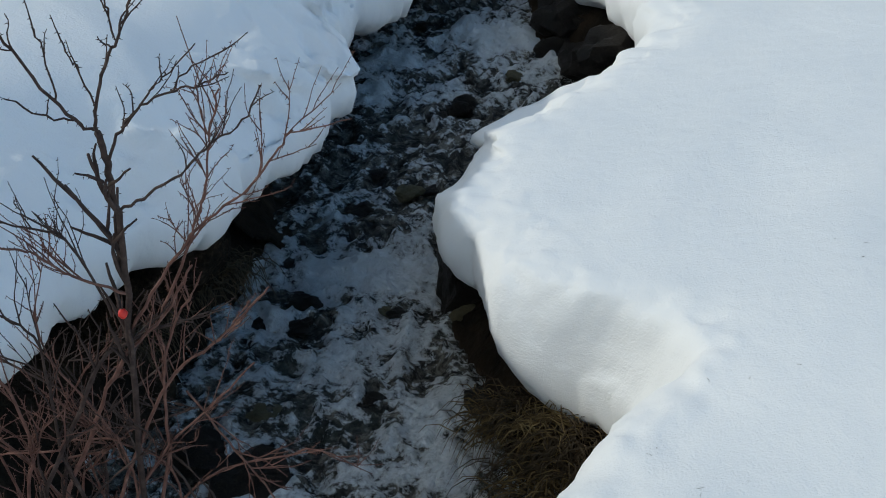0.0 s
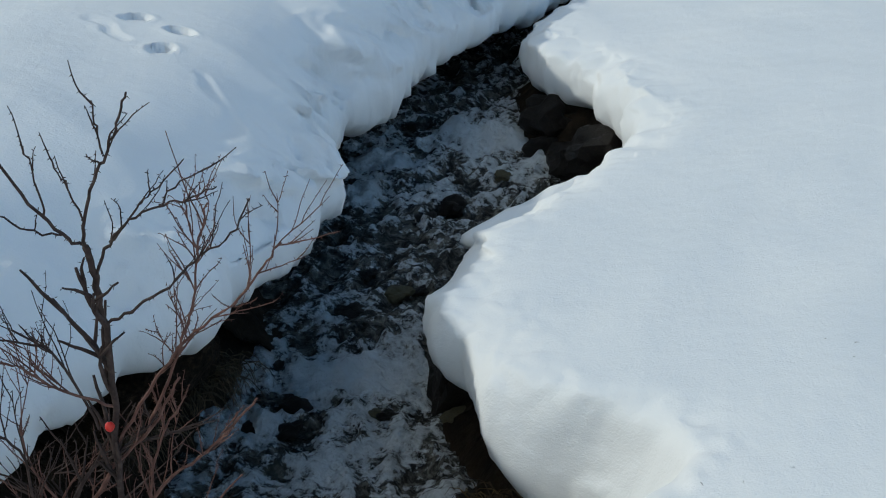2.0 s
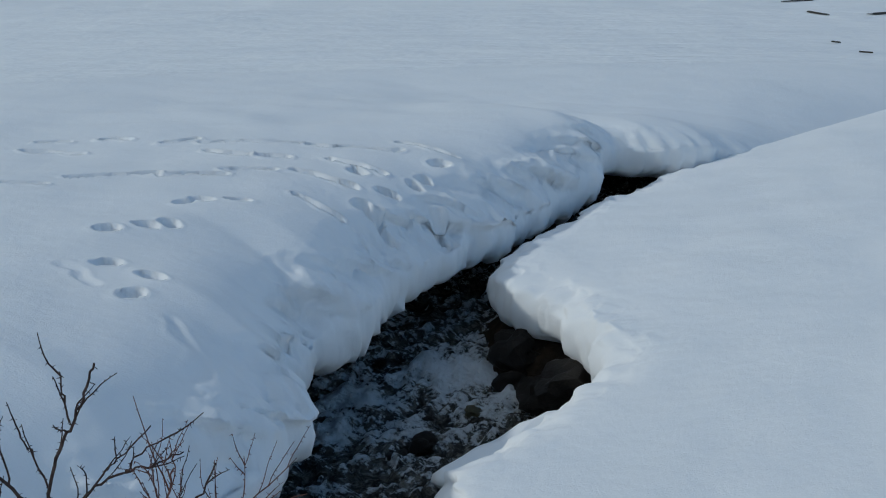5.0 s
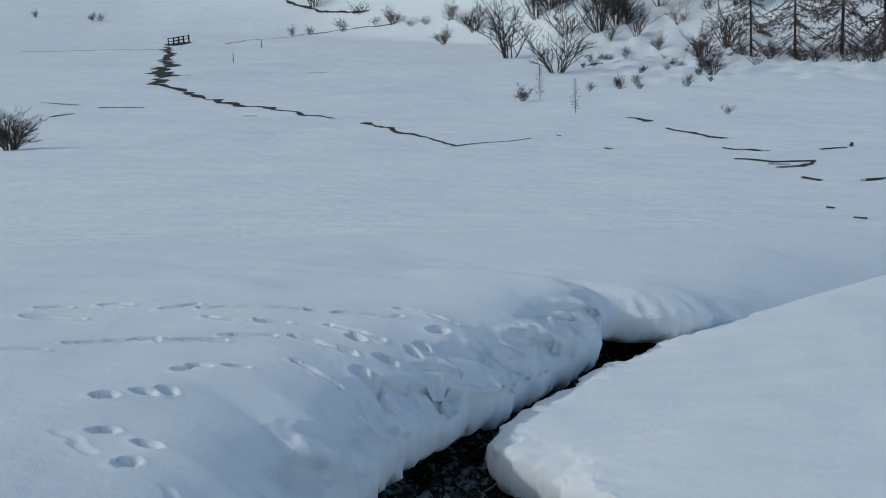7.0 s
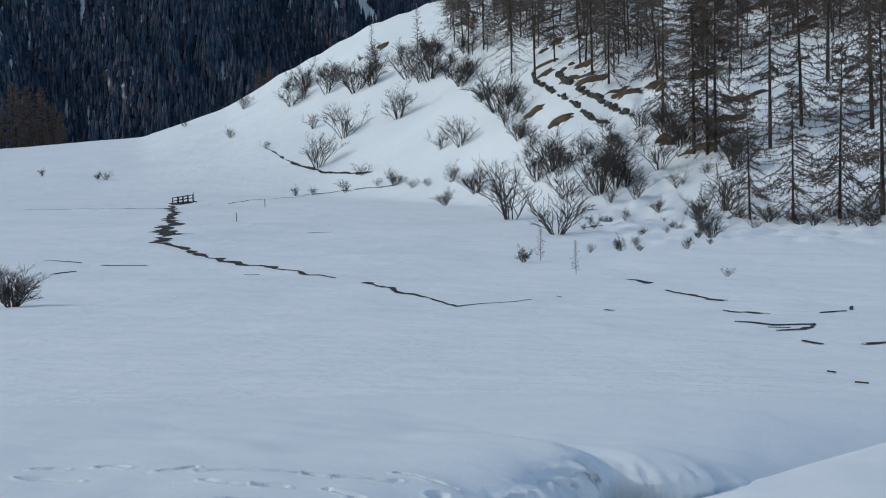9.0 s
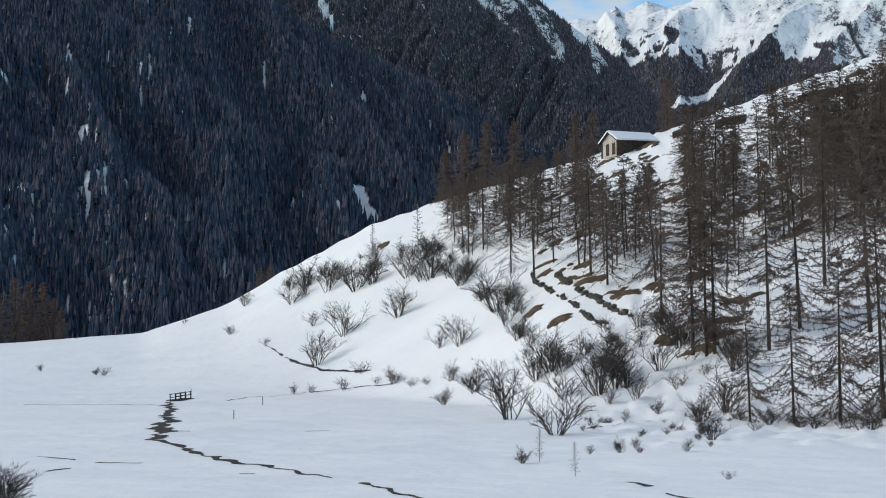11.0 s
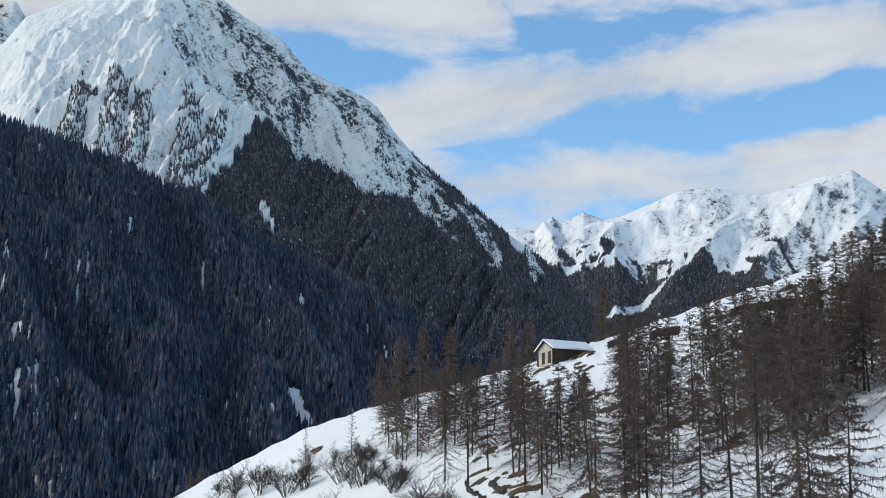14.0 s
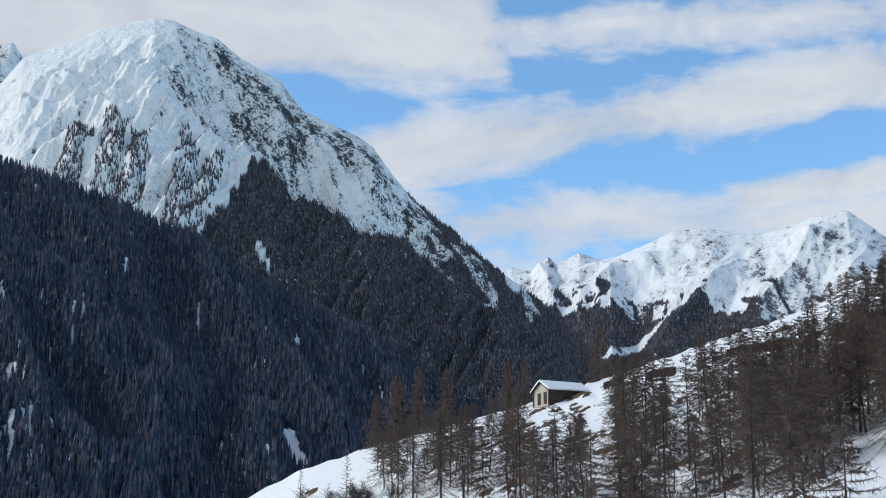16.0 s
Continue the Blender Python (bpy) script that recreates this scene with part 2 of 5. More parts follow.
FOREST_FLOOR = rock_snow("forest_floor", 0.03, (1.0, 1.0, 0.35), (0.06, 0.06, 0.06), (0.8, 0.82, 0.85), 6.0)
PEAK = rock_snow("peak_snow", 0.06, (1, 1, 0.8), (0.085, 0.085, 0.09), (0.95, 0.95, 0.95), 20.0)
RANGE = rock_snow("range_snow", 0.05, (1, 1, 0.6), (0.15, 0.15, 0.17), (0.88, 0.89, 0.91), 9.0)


def line_az(e, knots):
    """Bearing of a line on the mountainside at an elevation; knots go from high to low."""
    k = np.array(knots[::-1], float)
    return np.interp(e, k[:, 1], k[:, 0])


PEAK_RIB = ((-12.2, 22.6), (-11.4, 22.1), (-10.95, 20.8), (-11.8, 19.85), (-11.0, 19.0), (-9.8, 18.05), (-7.9, 16.8), (-6.1, 15.7), (-4.3, 14.75), (-1.5, 13.3), (1.5, 10.9), (5.0, 9.4))
BUTTRESSES = (((-14.85, 17.9), (-15.6, 15.8)), ((-13.6, 18.0), (-14.05, 15.4)), ((-12.6, 17.7), (-13.05, 14.8)), ((-10.5, 17.9), (-11.05, 14.2)), ((-9.55, 16.7), (-10.5, 13.9)))


def two_sides(d, a, e, k, m, seed, octaves, ridged=False):
    """Streaked noise that runs down to both sides of the rib."""
    w = np.clip(d / 1.2 + 0.5, 0, 1)
    return noise_field((a - 0.85 * e) * k, e * m, seed, octaves, ridged) * (1 - w) + noise_field((a + 0.85 * e) * k, e * m, seed + 5.0, octaves, ridged) * w


def peak_relief(a, e, s):
    d = a - line_az(e, PEAK_RIB)
    tent = 24 * np.exp(-np.abs(d) / np.where(d > 0, 0.9, 2.2)) - 80 * np.exp(-((d - 2.1) / 1.5) ** 2)
    for top, foot in BUTTRESSES:
        b = a - line_az(e, (top, foot))
        tent = tent + 22 * np.exp(-(b / 0.33) ** 2) * np.clip((top[1] - e) / 0.8, 0, 1)
    streak = two_sides(d, a, e, 1.15, 0.6, 4.1, 7, True)
    broad = noise_field(a * 0.28, e * 0.3, 9.0, 3)
    near_sky = np.clip((s - e) / 1.2, 0.15, 1)
    return (tent * np.clip((s - e) / 1.5, 0, 1) + 38 * streak + 30 * broad) * near_sky


def peak_bared(a, e, s, f, across):
    d = a - line_az(e, PEAK_RIB)
    patch = two_sides(d, a, e, 0.55, 0.45, 7.7, 4)
    fine = two_sides(d, a, e, 3.2, 1.3, 2.7, 3)
    east = np.where(d > 0, 0.42 + 0.06 * np.exp(-((s - e) / 1.6) ** 2), 0.02)
    return np.clip(east + 0.24 * patch + 0.32 * fine + np.clip(-across * 0.14, -0.12, 0.2) - 0.25 * np.exp(-((s - e) / 0.25) ** 2), -0.3, 1.1)


def peak_cover(a, e):
    """How thickly trees stand on the peak's flanks, 0 to 1."""
    rib = float(line_az(e, PEAK_RIB))
    if a < rib:
        left = -8.0 - (16.5 - e) * 0.75 + 0.35 * noise.noise((e * 3.0, 1.0, 2.0))
        if a > left and e < 16.5:
            if math.hypot((a + 7.45 - (12.9 - e) * 0.5) / 0.2, (e - 12.9) / 0.45) < 1 + 0.5 * noise.noise((a * 9, e * 4, 2.0)):
                return 0.0
            if -4.9 < a < -1.0 and 10.9 < e < 13.6 and noise.noise((a * 1.0, e * 0.9, 3.0)) > -0.25:
                return 0.42
            return 0.45
        for k, (top, foot) in enumerate(BUTTRESSES):
            h = top[1] - e + 0.5 * noise.noise((a * 2.5, k * 3.0, 5.0))
            if h > 0 and abs(a - float(line_az(e, (top, foot)))) < 0.44 + 0.2 * noise.noise((e * 1.7, k * 5.0, 1.0)) + 0.05 * h:
                return 0.75 if noise.noise((a * 5.0, e * 1.6, 6.0)) < 0.30 else 0.05
        return 0.0
    for p, q, w in (((-1.1, 13.7), (0.9, 12.1), 0.16), ((2.9, 10.9), (3.6, 10.3), 0.12), ((-2.9, 15.6), (-0.6, 14.6), 0.12)):
        if q[1] < e < p[1] and abs(a - float(line_az(e, (p, q)))) < w:
            return 0.0
    grow = noise.noise(((a + 0.9 * e) * 1.5, e * 0.55, 9.0)) + 0.5 * noise.noise(((a + 0.9 * e) * 4.0, e * 1.5, 4.0))
    level = np.interp(e, [8.5, 10.5, 12.5, 14.5, 16.5, 17.5], [-1.2, -0.6, -0.1, 0.2, 0.5, 1.5])
    return 0.8 if grow > level else 0.04 * (e < 15)


def near_open(a, e):
    """Snowy clearings in the near forest."""
    for p, q, w in (((-6.45, 6.2), (-5.6, 4.6), 0.28), ((0.75, 8.1), (1.6, 7.1), 0.3)):
        if q[1] < e < p[1] and abs(a - float(line_az(e, (p, q)))) < w:
            return True
    c = noise.noise((a * 0.33, e * 0.45, 4.0)) + np.interp(a, [-20, -12, 2], [0.35, 0.0, -0.1]) - max(e - 8.0, 0) * 0.09
    return noise.noise((a * 4.6 + e * 0.4, e * 1.2, 2.0)) + 0.75 * noise.noise((a * 10.0, e * 2.6, 5.0)) > 0.50 - 0.75 * c


def near_cover(a, e):
    return 0.0 if near_open(a, e) else 1.0


RANGE_RIBS = (((9.5, 14.15), (8.05, 12.6), (6.4, 11.3)), ((16.45, 14.6), (15.1, 13.6), (14.1, 11.9), (12.8, 10.5)), ((12.6, 12.9), (10.95, 11.6), (10.3, 11.0), (8.6, 8.8)), ((5.6, 13.4), (6.4, 12.6), (6.9, 11.8)), ((4.35, 13.2), (4.0, 12.2), (4.6, 11.0)))


def range_relief(a, e, s):
    out = np.zeros(a.shape)
    for rib in RANGE_RIBS:
        d = a - line_az(e, rib)
        out += (52 * np.exp(-np.abs(d) / np.where(d > 0, 0.8, 1.5)) - 14 * np.exp(-((d - 1.3) / 0.7) ** 2)) * np.clip((rib[0][1] - e) / 1.0, 0, 1)
    streak = noise_field((a - 0.5 * e) * 0.9, e * 0.8, 8.2, 6, True)
    return (out + 10 * streak + 22 * noise_field(a * 0.5, e * 0.6, 3.0, 3)) * np.clip((s - e) / 0.8, 0.15, 1)


def range_bared(a, e, s, f, across):
    return np.clip(0.24 + 0.45 * noise_field(a * 0.9, e * 1.5, 5.5, 4) + 0.4 * noise_field(a * 4.0 - e * 2.0, e * 3.0, 1.5, 3) + np.clip(-across * 0.25, -0.1, 0.25), -0.3, 1.0)


def range_cover(a, e):
    n = noise.noise((a * 2.2, e * 2.4, 3.0)) + 0.5 * noise.noise((a * 6.0, e * 6.0, 5.0))
    gully = 9.3 - (10.5 - e) * 1.08
    if a < gully - 0.12:
        return 1.0 if e < 10.35 + 0.55 * n else (0.5 if e < 11.2 and n > 0.1 else 0.0)
    if a < gully + 0.28 + 0.1 * n:
        return 0.0
    top = 11.1 - 0.42 * max(a - 10.5, 0) + 0.45 * n
    if e < top:
        return 1.0
    return 0.7 if e < 11.5 and a > 9.5 and noise.noise((a * 1.6 + e * 1.6, e * 0.8, 21.0)) > 0.25 else 0.0


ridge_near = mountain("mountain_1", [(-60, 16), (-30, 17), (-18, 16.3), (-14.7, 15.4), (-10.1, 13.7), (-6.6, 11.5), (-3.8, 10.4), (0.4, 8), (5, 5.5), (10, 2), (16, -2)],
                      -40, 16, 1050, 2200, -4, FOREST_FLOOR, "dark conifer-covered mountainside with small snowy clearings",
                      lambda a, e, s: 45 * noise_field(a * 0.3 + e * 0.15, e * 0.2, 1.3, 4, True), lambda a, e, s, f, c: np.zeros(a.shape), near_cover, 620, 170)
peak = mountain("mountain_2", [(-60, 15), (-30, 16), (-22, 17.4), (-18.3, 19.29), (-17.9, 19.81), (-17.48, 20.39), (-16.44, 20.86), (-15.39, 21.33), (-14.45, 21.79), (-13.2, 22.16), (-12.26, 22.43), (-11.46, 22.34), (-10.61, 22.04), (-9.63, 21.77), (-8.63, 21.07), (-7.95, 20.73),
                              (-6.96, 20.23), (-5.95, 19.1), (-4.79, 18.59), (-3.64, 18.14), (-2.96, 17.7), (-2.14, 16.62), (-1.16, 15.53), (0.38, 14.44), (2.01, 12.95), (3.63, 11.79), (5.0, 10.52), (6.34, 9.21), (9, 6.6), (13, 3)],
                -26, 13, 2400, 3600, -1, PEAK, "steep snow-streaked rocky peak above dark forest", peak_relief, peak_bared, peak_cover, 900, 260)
far_range = mountain("mountain_3", [(-12, 12), (2.0, 12.6), (2.85, 12.83), (3.65, 12.7), (4.36, 13.26), (4.7, 12.96), (5.64, 13.4), (6.44, 13.1), (7.14, 13.2), (8.54, 13.72), (9.48, 14.14), (10.86, 14.24), (11.98, 13.92), (13.1, 13.86),
                                    (14.2, 14.13), (15.1, 14.4), (16.46, 14.58), (17.3, 13.92), (18.0, 13.3), (20, 14.0), (30, 13), (60, 11)], -2, 26, 3700, 4800, 4, RANGE, "distant sunlit snow-covered mountain range",
                     range_relief, range_bared, range_cover, 700, 220)
side_peak = mountain("mountain_4", [(-60, 19), (-25, 20), (-18.4, 20.8), (-17.9, 20.95), (-17.5, 20.4), (-14, 17)], -40, -13, 3700, 4500, 8, PEAK, "rocky snow peak behind the main mountain",
                     lambda a, e, s: 60 * noise_field(a * 0.6, e * 0.5, 2.2, 6, True), lambda a, e, s, f, c: 0.45 + 0.5 * noise_field(a * 1.2, e, 3.1, 4), lambda a, e: 0.0, 240, 60)

# ---- the brook and its snow banks ----


def resample(pts, n):
    p = np.array(pts, float)
    s = np.concatenate([[0], np.cumsum(np.hypot(*np.diff(p, axis=0).T))])
    u = np.linspace(0, s[-1], n)
    return np.stack([np.interp(u, s, p[:, k]) for k in range(p.shape[1])], 1)


LEFT_LIP = [(-6.0, -8.0), (-3.6, -2.2), (-2.2, 0.6), (-1.65, 1.7), (-1.35, 2.2), (-1.29, 2.37), (-1.25, 2.53), (-1.2, 2.79), (-1.12, 2.91), (-1.0, 3.07), (-1.01, 3.24), (-0.93, 3.4), (-0.88, 3.58), (-0.87, 3.77), (-0.825, 3.87), (-0.86, 4.0),
            (-0.915, 4.28), (-0.915, 4.61), (-0.77, 4.73), (-0.71, 5.11), (-0.68, 5.29), (-0.52, 5.62), (-0.4, 5.92), (-0.27, 6.05), (-0.23, 6.26), (-0.1, 6.46), (0.02, 6.73), (0.2, 6.97), (0.2, 7.15),
            (0.3, 7.34), (0.52, 7.32), (0.8, 7.4), (1.25, 7.72), (2.0, 8.35), (3.2, 9.35), (7.0, 13.2)]
RIGHT_LIP = [(-5.4, -8.0), (-3.0, -2.6), (-1.4, 0.2), (-0.6, 1.5), (-0.27, 2.15), (-0.16, 2.37), (0.0, 2.65), (-0.06, 2.79), (-0.15, 2.88), (-0.27, 2.93), (-0.33, 2.99), (-0.39, 3.07), (-0.41, 3.2),
             (-0.42, 3.27), (-0.49, 3.33), (-0.52, 3.42), (-0.55, 3.5), (-0.44, 3.85), (-0.27, 4.1), (-0.07, 4.4), (0.07, 4.6), (0.035, 4.9), (-0.025, 5.1), (-0.07, 5.27), (-0.31, 5.55), (-0.34, 5.83),
             (-0.13, 6.28), (0.24, 6.89), (0.48, 7.2), (0.87, 7.62), (1.27, 7.97), (2.02, 8.62), (3.22, 9.62), (7.02, 13.52)]
LEFT_RIM = [(-14, -8), (-13, 0), (-12, 6), (-9, 11), (-4, 14), (2, 15), (7, 16)]
RIGHT_RIM = [(8, -8), (12, 0), (13, 6), (13, 10), (10, 14)]


def lumps(x, y, k, amp, seed):
    return np.array([noise.noise((p * k + seed, q * k, seed)) for p, q in zip(x, y)]) * amp


def bank(lip, rim, top, fall, seed, ws, n_s=560, ragged=0.02, carve=None, rugged=1.0):
    """A snow bank: a rounded sheet from its rim to its ragged lip, which turns under above the water."""
    L = resample(lip, 4000)
    dens = np.where((L[:, 1] > 1.5) & (L[:, 1] < 8.4), 9.0, 1.0)
    c = np.cumsum(dens)
    u = np.interp(np.linspace(c[0], c[-1], n_s), c, np.linspace(0, 1, 4000))
    P = np.stack([np.interp(u, np.linspace(0, 1, 4000), L[:, k]) for k in (0, 1)], 1)
    # soften the corners of the line, then fray it
    ker = np.hanning(7)
    ker /= ker.sum()
    for k in (0, 1):
        P[3:-3, k] = np.convolve(P[:, k], ker, mode="valid")
    B = resample(rim, n_s)
    B = np.stack([np.interp(u, np.linspace(0, 1, n_s), B[:, k]) for k in (0, 1)], 1)
    out = B - P
    far = np.hypot(*out.T)
    dirs = out / far[:, None]
    near = (P[:, 1] > 1.2) & (P[:, 1] < 7.6)
    fray = (lumps(P[:, 0], P[:, 1], 5.0, ragged * 1.5, seed) + lumps(P[:, 0], P[:, 1], 15.0, ragged * 0.9, seed + 2) + lumps(P[:, 0], P[:, 1], 50.0, ragged * 0.3, seed + 9)) * near
    mouth = P + dirs * fray[:, None]
    teeth = np.abs(lumps(P[:, 0], P[:, 1], 14.0, 1.0, seed + 5)) * 0.03 * near * rugged
    edge = top(mouth[:, 0], mouth[:, 1]) - fall(P[:, 0], P[:, 1], np.zeros(n_s))
    rows = []
    for w, dz in ((0.62, -0.20), (0.5, -0.2), (0.38, -0.19), (0.27, -0.18), (0.17, -0.165), (0.09, -0.15), (0.04, -0.135), (0.012, -0.11), (0.002, -0.08), (-0.004, -0.05), (-0.003, -0.025), (0.0, -0.008)):
        q = mouth + dirs * w
        wob = lumps(q[:, 0], q[:, 1], 6.0, 0.06, seed + w * 3) * min(w * 8, 1)
        q = q + dirs * lumps(q[:, 0] + dz * 3, q[:, 1] + dz * 5, 13.0, 0.02 * min(rugged, 1), seed + 15)[:, None] * min(abs(dz) * 20, 1)
        rows.append(np.stack([q[:, 0], q[:, 1], edge + dz + wob - teeth * (0.0 < w < 0.12)], 1))
    for w in ws:
        ww = np.minimum(w, far)
        q = P + dirs * (ww + fray * math.exp(-w / 0.07))[:, None]
        z = top(q[:, 0], q[:, 1]) - fall(q[:, 0], q[:, 1], ww)
        fade = np.clip((9.5 - np.hypot(q[:, 0], q[:, 1])) / 2, 0, 1)
        z = z + (lumps(q[:, 0], q[:, 1], 0.9, 0.035, seed) + lumps(q[:, 0], q[:, 1], 3.1, 0.014, seed + 1)) * fade * min(w / 0.3, 1) * min(0.1 + rugged, 1.0)
        face = math.exp(-((w - 0.06) / 0.12) ** 2)
        if face > 0.02:
            z = z + (lumps(q[:, 0], q[:, 1] + z * 0.7, 3.2, 0.08, seed + 3) + lumps(q[:, 0], q[:, 1] + z, 11.0, 0.035, seed + 4) + lumps(q[:, 0], q[:, 1] + z, 27.0, 0.02, seed + 6)) * face * fade * rugged * 0.6 * np.clip((7.5 - q[:, 1]) / 0.4, 0.1, 1)
            push = lumps(q[:, 0] + z, q[:, 1] + z * 1.7, 5.0, 0.065, seed + 11) + lumps(q[:, 0] + z, q[:, 1] + z * 1.3, 14.0, 0.03, seed + 12) + lumps(q[:, 0], q[:, 1] + z, 45.0, 0.006, seed + 13)
            q = q + dirs * (push * face * fade * rugged * min(w / 0.02, 1) * np.clip((q[:, 1] - 2.6) / 1.2, 0, 1) * np.clip((7.5 - q[:, 1]) / 0.4, 0, 1))[:, None]
        if carve is not None and w < 3.6:
            z = z + carve(q[:, 0], q[:, 1])
        z = np.where(w >= far, z - 0.04, z)
        rows.append(np.stack([q[:, 0], q[:, 1], z], 1))
    return np.stack(rows)


def near_blend(x, y):
    t = np.clip((np.hypot(x, y) - 8.5) / 4.0, 0, 1)
    return t * t * (3 - 2 * t)


def top_left(x, y):
    z = 1.68 - 0.06 * (y - 4.0) + 0.03 * np.clip(-x - 1.0, 0, 4)
    k = near_blend(x, y)
    return z * (1 - k) + (land(x, y) + 0.004) * k


def top_right(x, y):
    z = 1.17 + 0.06 * (x + 0.4) + 0.03 * np.clip(3.0 - y, 0, 4) - 0.035 * np.clip(y - 5.5, 0, 4)
    k = near_blend(x, y)
    return z * (1 - k) + (land(x, y) + 0.004) * k


def fall_left(x, y, w):
    deep = np.interp(y, [3.0, 4.3, 5.0, 6.8, 7.15, 7.4, 7.8, 9.0, 12.0], [0.40, 0.40, 0.36, 0.33, 0.22, 0.24, 0.42, 0.32, 0.08])
    wide = np.interp(y, [3.0, 4.2, 5.0, 6.6, 7.3, 8.0], [0.30, 0.27, 0.25, 0.23, 0.18, 0.6])
    w = np.asarray(w) / wide
    return deep * (0.42 * np.exp(-(w / 1.7) ** 1.4) + 0.58 * np.exp(-(w / 0.5) ** 1.15))


def fall_right(x, y, w):
    hollow = np.exp(-((y - 2.80) / 0.2) ** 4)
    return 0.05 * np.exp(-np.asarray(w) / 0.035) + 0.05 * np.exp(-np.asarray(w) / 0.2) + 0.15 * hollow * np.exp(-(np.asarray(w) / 0.075) ** 3)


# animal tracks: places of single prints, and furrows with their two ends
PRINTS = ((-1.49, 4.27), (-1.33, 4.18), (-1.34, 3.99), (-1.48, 4.72), (-1.42, 4.78), (-1.59, 4.63), (-1.38, 5.14), (-1.43, 5.08), (-1.25, 5.18), (-0.89, 5.88), (-0.78, 5.49), (-0.73, 5.44), (-0.83, 5.5), (-0.75, 5.71),
          (-0.65, 5.89), (-0.54, 5.75), (-0.9, 5.66), (-0.62, 6.0), (-0.56, 6.2))
FURROWS = ((-1.6, 4.22, -1.47, 4.04), (-1.2, 3.86, -1.05, 3.64), (-1.97, 5.48, -1.66, 5.57), (-1.62, 5.54, -1.39, 5.59), (-1.4, 5.7, -1.22, 5.73), (-1.07, 5.39, -0.81, 5.25), (-1.13, 5.76, -0.9, 5.66),
           (-2.19, 5.27, -2.03, 5.29), (-2.38, 6.32, -2.26, 6.33), (-2.1, 6.38, -1.99, 6.38), (-2.38, 6.1, -2.11, 6.06), (-1.8, 6.3, -1.67, 6.37), (-1.63, 6.29, -1.2, 6.32), (-1.15, 6.3, -0.75, 6.3),
           (-1.57, 6.11, -1.38, 6.04), (-1.33, 6.04, -1.21, 6.05), (-1.02, 6.06, -0.79, 5.91), (-0.74, 6.49, -0.5, 6.34))


def tracks(x, y):
    z = np.zeros(x.shape)
    jx = np.array([noise.noise((p * 9, q * 9, 4.0)) for p, q in zip(x, y)]) * 0.014
    for i, (px, py) in enumerate(PRINTS):
        a = 0.5 + 1.9 * i
        u = (x - px) * math.cos(a) + (y - py) * math.sin(a) + jx
        v = -(x - px) * math.sin(a) + (y - py) * math.cos(a) + jx
        r = np.sqrt((u / 0.040) ** 2 + (v / 0.027) ** 2)
        z -= 0.06 * np.clip((1.25 - r) / 0.45, 0, 1)
        z += 0.004 * np.exp(-((r - 1.55) / 0.35) ** 2)
    gap = np.array([noise.noise((p * 11, q * 11, 2.0)) for p, q in zip(x, y)])
    for i, (x0, y0, x1, y1) in enumerate(FURROWS):
        dx, dy = x1 - x0, y1 - y0
        n2 = dx * dx + dy * dy
        t = np.clip(((x - x0) * dx + (y - y0) * dy) / n2, 0, 1)
        r = np.hypot(x - x0 - t * dx + jx * 1.4, y - y0 - t * dy + jx * 2.4) / (0.02 + 0.6 * jx)
        z -= (0.007 if i < 2 else 0.04) * np.clip((1.3 - r) / 0.6, 0, 1) * np.clip(0.75 + gap * 1.6, 0.1, 1)
        z += (0.002 if i < 2 else 0.008) * np.exp(-((r - 1.7) / 0.5) ** 2)
    return z


WS_LEFT = np.concatenate([np.linspace(0.006, 0.4, 34), np.linspace(0.415, 2.5, 140), np.linspace(2.55, 3.6, 26), np.geomspace(3.8, 1e3, 26)])
WS_RIGHT = np.concatenate([np.linspace(0.006, 0.4, 34), np.linspace(0.43, 3.0, 70), np.geomspace(3.2, 1e3, 30)])
bank_left = structure("snow_bank_left", grid_mesh("snow_bank_left", bank(LEFT_LIP, LEFT_RIM, top_left, fall_left, 3.0, WS_LEFT, 900, 0.02, tracks, 1.7)), SNOW, "undercut snow bank with animal tracks above the brook", "snow bank")
bank_right = structure("snow_bank_right", grid_mesh("snow_bank_right", bank(RIGHT_LIP, RIGHT_RIM, top_right, fall_right, 8.0, WS_RIGHT, 800, 0.02, None, 0.85), flip=True), SNOW, "smooth rounded snow bank overhanging the brook", "snow bank")


# ---- running water and the earth under the banks ----


def water_level(y):
    """The brook comes down towards the eye over two low steps."""
    y = np.asarray(y, float)
    step = lambda at, h, w: h / (1 + np.exp(-(y - at) / w))
    return 0.62 + 0.02 * (y - 3.0) + step(3.86, 0.07, 0.05) + step(5.35, 0.05, 0.06) + step(2.95, 0.03, 0.05)


def mid_line(y):
    return np.interp(y, [1.0, 2.5, 3.3, 4.0, 4.8, 5.5, 6.5, 7.5], [-1.25, -0.72, -0.78, -0.78, -0.62, -0.5, -0.1, 0.4])


